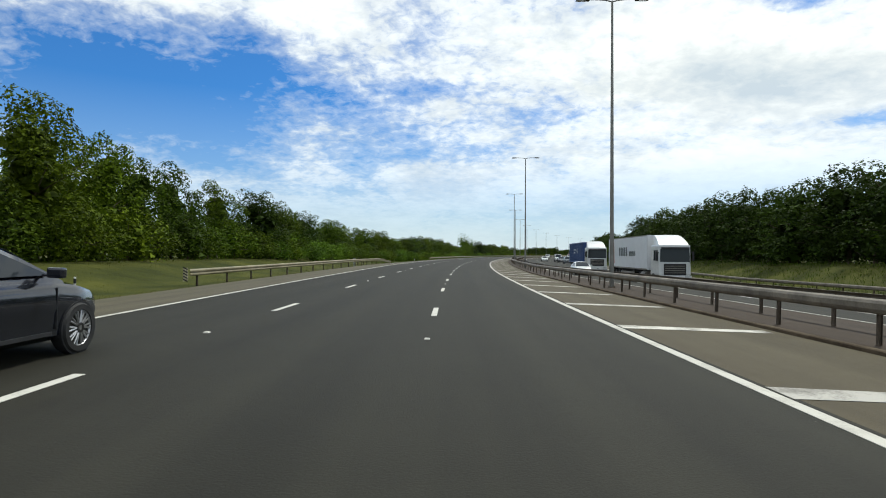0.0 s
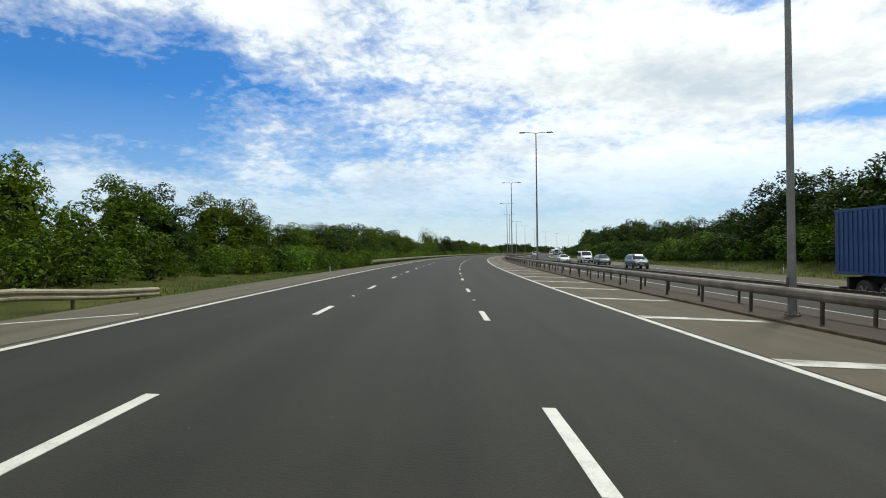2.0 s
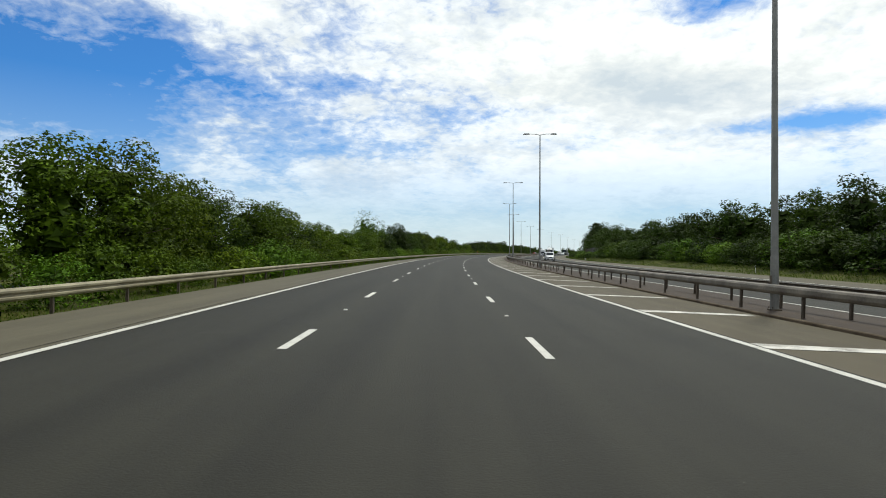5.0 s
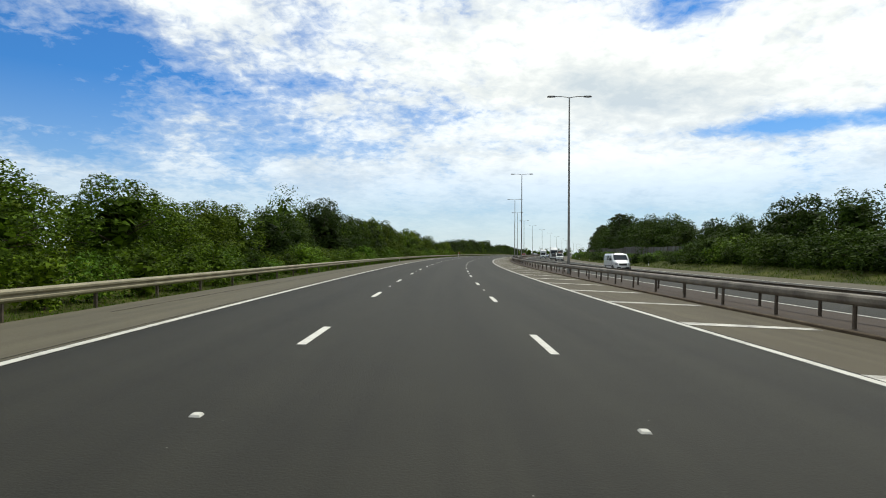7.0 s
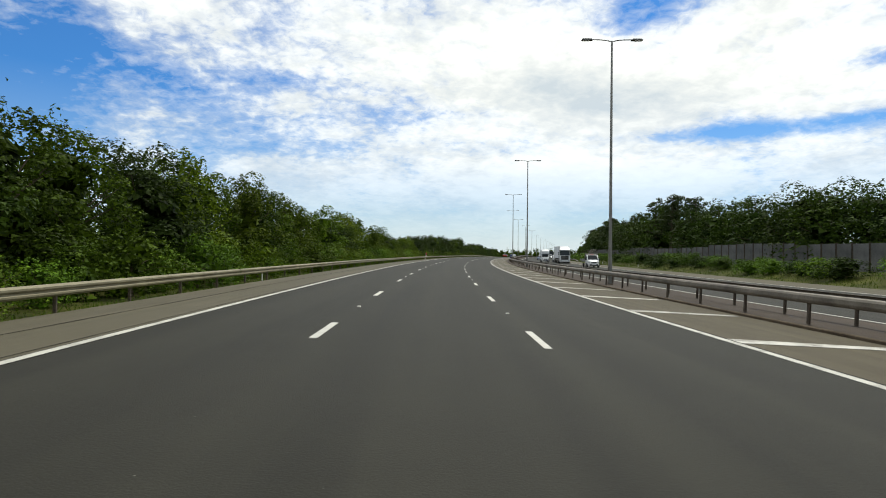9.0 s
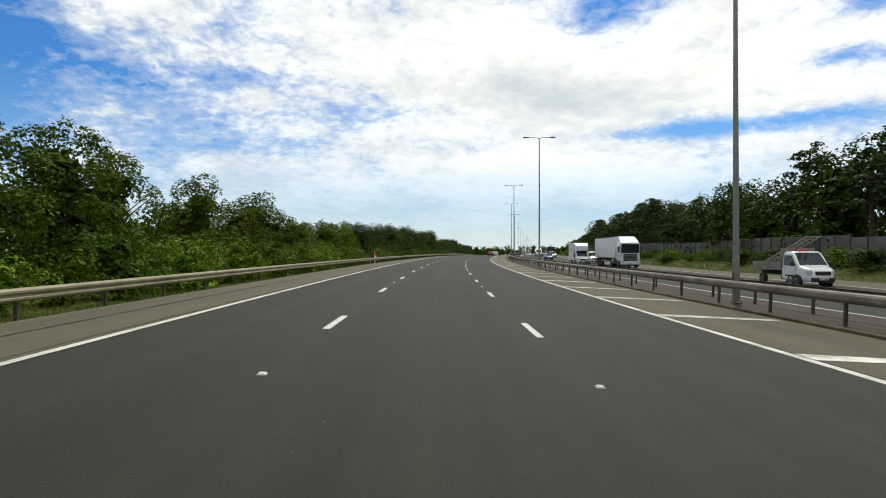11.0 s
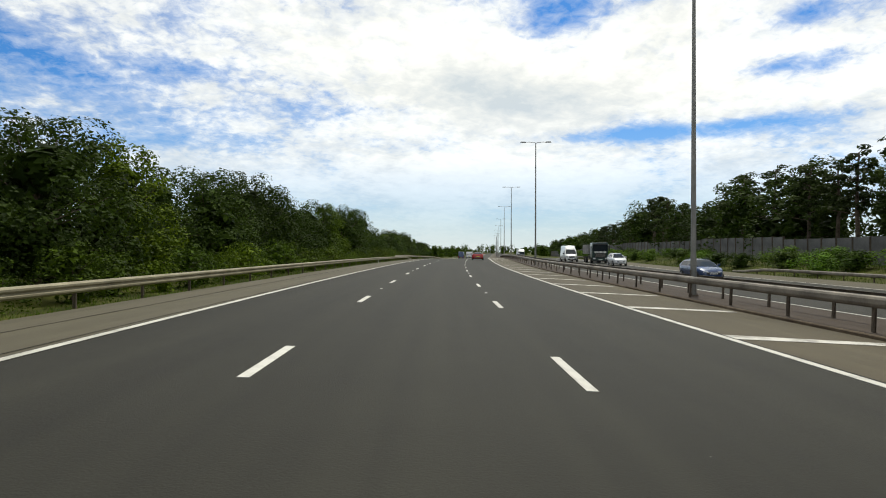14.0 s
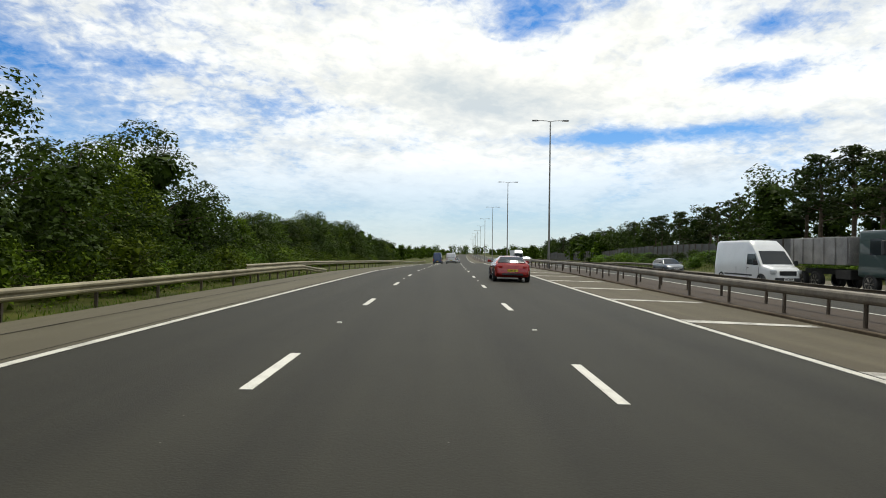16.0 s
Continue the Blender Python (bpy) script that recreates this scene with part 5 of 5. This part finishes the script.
def lorry(name, label, cab_mat, box_mat, length=16.0, box_len=13.2, box_z=(1.15, 4.0), ribs=False, marks=None):
    """An articulated lorry with a box trailer or container."""
    thing = tagged(new(name), label, "lorry", "vehicles on the motorway")
    y1 = length / 2
    lorry_cab(thing, y1, cab_mat)
    y0 = -y1
    bm = bmesh.new()
    mid, hb = y0 + box_len / 2, box_z[1] - box_z[0]
    box(bm, (2.5, box_len, hb), (0, mid, (box_z[0] + box_z[1]) / 2), (0, 0, 0), 0.03)
    b = part("box_body", bm, box_mat, thing)
    rib = None
    for k in (-1, 1):
        if ribs:
            for i in range(int(box_len / 0.28)):
                m = pose(k * 1.262, y0 + 0.2 + 0.28 * i, (box_z[0] + box_z[1]) / 2)
                if rib is None:
                    bm = bmesh.new()
                    box(bm, (0.04, 0.14, hb - 0.25))
                    rib = part("rib", bm, box_mat, b)
                    rib.matrix_basis = m
                else:
                    twin(rib, m, b)
            for z in (box_z[0] + 0.06, box_z[1] - 0.06):
                bm = bmesh.new()
                box(bm, (0.05, box_len, 0.12), (k * 1.262, mid, z), (0, 0, 0), 0.01)
                part("edge_rail", bm, box_mat, b)
        else:
            for z, tall_by in ((box_z[0] + 0.06, 0.12), (box_z[1] - 0.04, 0.08)):
                bm = bmesh.new()
                box(bm, (0.02, box_len - 0.04, tall_by), (k * 1.255, mid, z), (0, 0, 0), 0.005)
                part("edge_rail", bm, STEEL, b)
    bm = bmesh.new()
    box(bm, (0.9, length - 1.2, 0.3), (0, -0.2, 0.98), (0, 0, 0), 0.02)
    box(bm, (2.3, 0.12, 0.14), (0, y0 + 0.1, 0.6), (0, 0, 0), 0.02)
    box(bm, (2.3, 0.12, 0.5), (0, y0 + 0.6, 0.85))
    part("chassis", bm, CHASSIS, thing)
    for k in (-1, 1):
        bm = bmesh.new()
        box(bm, (0.03, 4.6, 0.22), (k * 1.18, y0 + 7.0, 0.80), (0, 0, 0), 0.01)
        for yy in (y0 + 5.0, y0 + 9.0):
            box(bm, (0.05, 0.06, 0.5), (k * 1.15, yy, 0.95))
        part("side_guard", bm, STEEL, thing)
        bm = bmesh.new()
        tube(bm, (k * 0.95, y1 - 4.6, 0.75), (k * 0.95, y1 - 3.5, 0.75), 0.32, 0.32, 14)
        part("fuel_tank", bm, STEEL, thing)
        for yy in (y1 - 1.35, y1 - 4.95, y0 + 1.6, y0 + 2.9, y0 + 4.2):
            wheel(thing, k * 1.06, yy, 0.5, 0.32, k, 6, STEEL)
        bm = bmesh.new()
        box(bm, (0.3, 0.05, 0.14), (k * 0.95, y0 + 0.03, 0.62), (0, 0, 0), 0.02)
        part("tail_light", bm, LAMP_RED, thing)
    if marks:
        marks(thing, mid, box_z)
    return thing


def haulier_marks(thing, mid, z):
    """A tall red sign and a row of dark bars on both sides of the trailer."""
    for k in (-1, 1):
        bm = bmesh.new()
        zc = (z[0] + z[1]) / 2
        for dy in (-0.42, 0.42):
            box(bm, (0.012, 0.36, 2.1), (k * 1.256, mid - 4.9 + dy, zc), (6 * k, 0, 0))
        box(bm, (0.012, 0.6, 0.3), (k * 1.256, mid - 4.9, zc))
        part("red_emblem", bm, SIGN_RED, thing, "tall red emblem on the trailer side")
        for i in range(11):
            bm = bmesh.new()
            if i < 5:
                box(bm, (0.012, 0.42, 0.8), (k * 1.256, mid - 2.2 + 0.62 * i, zc + 0.1), (8 * k, 0, 0))
            else:
                box(bm, (0.012, 0.22, 0.42), (k * 1.256, mid + 1.3 + 0.34 * (i - 5), zc - 0.08))
            part("name_bar", bm, GREY_P, thing, "dark bar of lettering on the trailer side")


def container_words(thing, mid, z):
    for k in (-1, 1):
        for text, size, dy, dz in (("CONTAINER", 0.34, -1.6, 0.28), ("LEASING", 0.34, -1.6, -0.12), ("45", 0.95, 0.9, -0.1)):
            cu = bpy.data.curves.new("lettering", "FONT")
            cu.body, cu.size, cu.extrude = text, size, 0.004
            cu.materials.append(BOX_P)
            ob = new("lettering", cu)
            ob.parent = thing
            ob.matrix_basis = Matrix.Translation((k * 1.292, mid + k * dy, (z[0] + z[1]) / 2 + dz)) @ Matrix.Rotation(radians(90 * k), 4, "Z") @ Matrix.Rotation(radians(90), 4, "X")


at(lorry("articulated_lorry", "white articulated lorry with a white box trailer marked in red", WHITE_P, BOX_P, marks=haulier_marks), 54.8, 18.3, True)
at(lorry("container_lorry", "white lorry carrying a ribbed dark blue container", WHITE_P, CONT_P, 15.0, 12.2, (1.2, 3.9), True, container_words), 82.8, 18.3, True)
at(lorry("articulated_lorry", "white lorry with a plain white box trailer, oncoming", WHITE_P, BOX_P, 15.0, 12.2, (1.15, 3.95)), 428.0, 21.8, True)
at(lorry("articulated_lorry", "white lorry far off on the opposite carriageway", WHITE_P, BOX_P, 15.0, 12.2, (1.15, 3.9)), 680.0, 18.2, True)


def chassis_cab(name, label, kind):
    """A van cab with a built-on body: a tall box, or a dropside bed with long ladders."""
    thing = van(name, label, WHITE_P, 2.6, 2.1, 2.0, False, 0, 0.9, 0.34, kind == "bed")
    bm = bmesh.new()
    if kind == "box":
        box(bm, (2.2, 4.3, 2.5), (0, -3.1, 2.0), (0, 0, 0), 0.05)
        part("box_body", bm, BOX_P, thing, "tall white box body")
        bm = bmesh.new()
        loft(bm, [mirror_ring([(0, 2.1), (1.05 - 0.05 * i, 2.1), (1.02 - 0.08 * i, 3.18 - 0.14 * i), (0, 3.25 - 0.15 * i)], -0.95 + 0.35 * i) for i in range(4)])
        bmesh.ops.recalc_face_normals(bm, faces=bm.faces)
        part("luton_nose", bm, BOX_P, thing)
        bm = bmesh.new()
        for k in (-1, 1):
            box(bm, (0.01, 1.6, 0.22), (k * 1.103, -2.7, 2.2))
        part("name_bars", bm, SILVER_P, thing, "pale bars of lettering")
    else:
        box(bm, (2.1, 3.4, 0.10), (0, -2.9, 0.95), (0, 0, 0), 0.02)
        for k in (-1, 1):
            box(bm, (0.05, 3.4, 0.40), (k * 1.03, -2.9, 1.2), (0, 0, 0), 0.01)
        box(bm, (2.1, 0.05, 0.40), (0, -4.58, 1.2), (0, 0, 0), 0.01)
        box(bm, (2.1, 0.06, 1.3), (0, -1.25, 1.65), (0, 0, 0), 0.01)
        part("dropside_bed", bm, STEEL, thing, "grey dropside load bed")
        bm = bmesh.new()
        for x in (-0.5, -0.1, 0.3):
            tube(bm, (x, -4.9, 1.25), (x, 0.3, 3.0), 0.05, 0.05, 8)
        for i in range(12):
            f = i / 11
            tube(bm, (-0.5, -4.8 + 5.0 * f, 1.29 + 1.68 * f), (0.3, -4.8 + 5.0 * f, 1.29 + 1.68 * f), 0.025, 0.025, 6)
        part("ladder", bm, STEEL, thing, "long sloping metal ladder")
    bm = bmesh.new()
    box(bm, (0.8, 4.2, 0.25), (0, -2.6, 0.72), (0, 0, 0), 0.02)
    part("chassis", bm, CHASSIS, thing)
    for k in (-1, 1):
        wheel(thing, k * 0.86, -3.6, 0.34, 0.24, k, 5, STEEL)
    return thing


at(chassis_cab("box_van", "white box van with a tall body over its cab, oncoming", "box"), 433.5, 18.2, True)
at(chassis_cab("flatbed_van", "white flatbed van with long ladders and a red beacon", "bed"), 382.5, 21.8, True)


def tipper():
    thing = tagged(new("tipper_lorry"), "dark green and grey tipper lorry with a ribbed body", "lorry", "vehicles on the motorway")
    green = paint("dark_green_paint", (0.012, 0.035, 0.030), 0.35)
    grey = material("dusty_grey_steel", (0.16, 0.155, 0.15), (0.34, 0.33, 0.31), 1.2, 0.6, 0.2, 0.1, 16.0)
    lorry_cab(thing, 4.0, green, False)
    bm = bmesh.new()
    box(bm, (2.5, 5.2, 1.5), (0, -1.3, 2.15), (0, 0, 0), 0.04)
    part("tipper_body", bm, grey, thing)
    for k in (-1, 1):
        for i in range(6):
            bm = bmesh.new()
            box(bm, (0.08, 0.12, 1.45), (k * 1.28, -3.6 + 0.95 * i, 2.15), (0, 0, 0), 0.01)
            part("rib", bm, grey, thing)
        for yy in (2.7, -1.6, -2.95):
            wheel(thing, k * 1.06, yy, 0.5, 0.32, k, 6, STEEL)
    bm = bmesh.new()
    box(bm, (0.9, 7.4, 0.3), (0, 0.0, 1.0), (0, 0, 0), 0.02)
    box(bm, (2.2, 1.2, 0.5), (0, 0.6, 0.9), (0, 0, 0), 0.04)
    part("chassis", bm, CHASSIS, thing)
    bm = bmesh.new()
    for i in range(9):
        box(bm, (0.14, 0.02, 0.22), (-0.8 + 0.2 * i, 4.02, 1.72))
    part("name_bars", bm, PLATE_W, thing, "white bars of lettering below the windscreen")
    return at(thing, 536.0, 21.9, True)


tipper()


# ---- small things along the verge ----
def marker_board(s, u):
    thing = tagged(new("marker_board"), "leaning red and white marker board behind the barrier", "road sign")
    bm = bmesh.new()
    box(bm, (0.26, 0.03, 1.7), (0, 0, 0.85), (0, 4, 0), 0.01)
    part("board", bm, PLATE_W, thing)
    bm = bmesh.new()
    box(bm, (0.262, 0.034, 0.62), (0.085, 0, 1.42), (0, 4, 0), 0.01)
    box(bm, (0.15, 0.034, 0.6), (0.07, 0, 0.42), (0, 4, 0), 0.01)
    part("red_panel", bm, SIGN_RED, thing, "red reflective panels")
    thing.matrix_basis = placed(s, u, ground_height(s, u) - 0.02)


marker_board(422.4, -10.5)


def marker_post():
    thing = tagged(new("marker_post"), "slim white plastic marker post with a dark reflector in grass", "marker post", "marker posts on the verge")
    bm = bmesh.new()
    box(bm, (0.065, 0.04, 0.72), (0, 0, 0.36), (0, 0, 0), 0.012, 0.92)
    part("stem", bm, PLATE_W, thing)
    bm = bmesh.new()
    box(bm, (0.068, 0.046, 0.15), (0, 0, 0.60), (0, 0, 0), 0.006)
    part("reflector", bm, INK, thing)
    return thing


mp = marker_post()
mp.matrix_basis = placed(19.0, -9.7, ground_height(19.0, -9.7))
for s in (116.0, 216.0, 316.0, 416.0, 516.0):
    copy_thing(mp, placed(s, -10.0, ground_height(s, -10.0)))
for s in (117.7, 217.7, 317.7, 385.0, 417.7, 517.7):
    copy_thing(mp, placed(s, 29.8, ground_height(s, 29.8), 180))


def cabinet():
    thing = tagged(new("roadside_cabinet"), "small pale grey metal cabinet behind the barrier", "cabinet")
    bm = bmesh.new()
    box(bm, (0.24, 0.24, 0.85), (0, 0, 0.42), (0, 0, 0), 0.02)
    part("case", bm, SILVER_P, thing)
    bm = bmesh.new()
    box(bm, (0.28, 0.28, 0.05), (0, 0, 0.87), (0, 0, 0), 0.01)
    part("lid", bm, STEEL, thing)
    return thing


case = cabinet()
case.matrix_basis = placed(67.1, -10.5, ground_height(67.1, -10.5) - 0.02)
copy_thing(case, placed(468.0, 30.4, ground_height(468.0, 30.4) - 0.02))


def rod_pair(s, u, tall_by, spread):
    """Two thin dark canes that lean together."""
    thing = tagged(new("leaning_canes"), "pair of thin grey canes leaning together beside the barrier", "cane", "canes beside the barrier")
    z = ground_height(s, u)
    for a, b, k in ((-spread, 0.05, 1.0), (spread, -0.08, 0.72)):
        bm = bmesh.new()
        tube(bm, (a * 0.35, a, -0.1), (b * 0.2, b, tall_by * k), 0.016, 0.011, 6)
        part("cane", bm, STEEL, thing)
    thing.matrix_basis = placed(s, u, z)


rod_pair(425.0, -9.0, 2.6, 0.5)
rod_pair(425.0, -10.1, 2.4, 0.42)


def stake(s, u, h):
    thing = tagged(new("wooden_stake"), "short weathered wooden stake in the bank behind the barrier", "stake", "stakes in the bank")
    bm = bmesh.new()
    box(bm, (0.09, 0.09, h), (0, 0, h / 2), (0, 2, 0), 0.012, 0.9)
    part("stake_body", bm, BARK, thing)
    bm = bmesh.new()
    box(bm, (0.10, 0.10, 0.05), (0.02, 0, h - 0.1), (0, 2, 0), 0.006)
    part("band", bm, STEEL, thing)
    thing.matrix_basis = placed(s, u, ground_height(s, u) - 0.03)


for s, u, h in ((69.4, -10.6, 0.85), (71.0, -10.9, 0.92), (72.2, -10.5, 0.7)):
    stake(s, u, h)


BOARD = paint("faded_board", (0.42, 0.38, 0.26), 0.6, 0.0, 0.0)


def end_board(s):
    """The striped board on the nose of a barrier."""
    thing = tagged(new("chevron_board"), "black and pale cream striped board on the barrier end", "road sign", "barrier end boards")
    bm = bmesh.new()
    box(bm, (0.2, 0.03, 0.55), (0, 0, 0.55), (0, 0, 0), 0.01)
    part("board", bm, BOARD, thing)
    for i in range(5):
        bm = bmesh.new()
        box(bm, (0.205, 0.005, 0.045), (0, -0.019, 0.32 + 0.12 * i), (0, 28, 0))
        part("stripe", bm, INK, thing)
    thing.matrix_basis = placed(s, -9.2, -0.09 if s < 100 else -0.20)


end_board(25.1)
end_board(134.0)


# ---- grass along the verges ----
def grass_strip(name, label, a, b, u0, u1, count, size, seed, mat):
    rng = np.random.default_rng(seed)
    ss, uu = a + (b - a) * rng.random(count), u0 + (u1 - u0) * rng.random(count)
    keep = np.array([noise.noise(Vector((s * 0.35, u * 0.9, seed))) > -0.25 + 0.3 * rng.random() - 0.25 for s, u in zip(ss, uu)])
    ss, uu = ss[keep], uu[keep]
    root = np.array([spot(s, u, ground_height(s, u) - 0.02) for s, u in zip(ss, uu)])
    n = len(ss)
    ang, hgt = rng.random(n) * 6.283, size * (0.5 + rng.random(n) ** 2)
    dx = np.stack([np.cos(ang), np.sin(ang), np.zeros(n)], 1)
    bend = rng.normal(size=(n, 2)) * 0.35
    tip = np.stack([bend[:, 0] * hgt, bend[:, 1] * hgt, hgt], 1)
    w = (0.012 + 0.03 * rng.random(n))[:, None] * (size / 0.3)
    v = np.empty((n, 4, 3))
    v[:, 0], v[:, 1] = root - dx * w, root + dx * w
    v[:, 2], v[:, 3] = root + tip + dx * w * 0.25, root + tip * 0.98 - dx * w * 0.25
    return tagged(leaves_object(name, v, mat), label, "grass", kind="stuff")


grass_strip("grass_left", "uneven tufts of green and straw grass along the barrier", 84, 580, -12.2, -8.6, 76000, 0.125, 51, BLADE)
grass_strip("grass_bank", "rough olive grass on the bank below the trees", 6, 110, -18.0, -8.7, 28000, 0.07, 52, STRAW)
grass_strip("grass_edge", "thin straw-coloured dry grass along the edge of the hard shoulder", 112, 570, -9.35, -8.5, 16000, 0.06, 54, STRAW)
grass_strip("grass_right", "green grass on the far verge below the hedge and fence", 20, 620, 28.7, 35.0, 56000, 0.24, 53, BLADE)


# ---- joints, cracks and patches in the asphalt ----
BITUMEN = material("bitumen_seal", (0.006, 0.006, 0.006), (0.013, 0.012, 0.011), 4.0, 0.9, 0, 0.2)


def seam(name, label, pts, wide):
    """A thin wandering seam of bitumen through points (s, u)."""
    verts, faces = [], []
    rng = random.Random(int(pts[0][0] * 10))
    dense = []
    for (s0, u0), (s1, u1) in zip(pts, pts[1:]):
        n = max(2, int(math.hypot(s1 - s0, u1 - u0) / 0.8))
        dense += [(s0 + (s1 - s0) * i / n, u0 + (u1 - u0) * i / n) for i in range(n)]
    dense.append(pts[-1])
    for i, (s, u) in enumerate(dense):
        j, k = dense[max(0, i - 1)], dense[min(len(dense) - 1, i + 1)]
        d = Vector((k[0] - j[0], k[1] - j[1])).normalized()
        w, off = wide * (0.6 + 0.8 * rng.random()) / 2, 0.02 * (rng.random() - 0.5)
        z0 = 0.003
        verts += [spot(s - d.y * w, u + d.x * w + off, z0), spot(s + d.y * w, u - d.x * w + off, z0)]
    for i in range(len(dense) - 1):
        faces.append((2 * i, 2 * i + 1, 2 * i + 3, 2 * i + 2))
    ob = mesh_object(name, verts, faces, BITUMEN)
    bm = bmesh.new()
    bm.from_mesh(ob.data)
    bmesh.ops.solidify(bm, geom=list(bm.faces), thickness=0.003)
    bm.to_mesh(ob.data)
    bm.free()
    return tagged(ob, label, "road joint", kind="structure")


seam("trim_joint_shoulder", "dark sealed joint along the hard shoulder", [(235, -7.4), (260, -7.0), (420, -6.95), (520, -7.15), (600, -7.0)], 0.03)
seam("trim_joint_edge", "dark sealed joint beside the edge line", [(30, -5.45), (120, -5.48), (240, -5.42), (420, -5.46), (600, -5.45)], 0.014)
for s, u, ds, du in ((117.6, 0.9, 2.4, 0.1), (345.0, 1.2, 2.6, -0.2)):
    seam("trim_crack", "thin dark crack in the asphalt", [(s, u), (s + ds * 0.5, u + du * 0.6), (s + ds, u + du)], 0.007)


def shoulder_mark(s0, u0, s1, u1):
    """A painted bar across the hard shoulder."""
    n = Vector((u1 - u0, s1 - s0)).normalized() * 0.07
    bm = bmesh.new()
    base = [(s0 - n.x, u0 + n.y), (s0 + n.x, u0 - n.y), (s1 + n.x, u1 - n.y), (s1 - n.x, u1 + n.y)]
    lo, hi = [bm.verts.new(spot(s, u, -0.003)) for s, u in base], [bm.verts.new(spot(s, u, 0.002)) for s, u in base]
    bm.faces.new(lo)
    bm.faces.new(hi[::-1])
    for i in range(4):
        bm.faces.new((lo[i], lo[(i + 1) % 4], hi[(i + 1) % 4], hi[i]))
    bmesh.ops.recalc_face_normals(bm, faces=bm.faces)
    tagged(part("trim_shoulder_mark", bm, MARK), "worn white bar painted across the hard shoulder", "road marking", kind="structure")


shoulder_mark(71.3, -8.4, 72.5, -5.9)
shoulder_mark(76.2, -8.4, 77.5, -5.9)
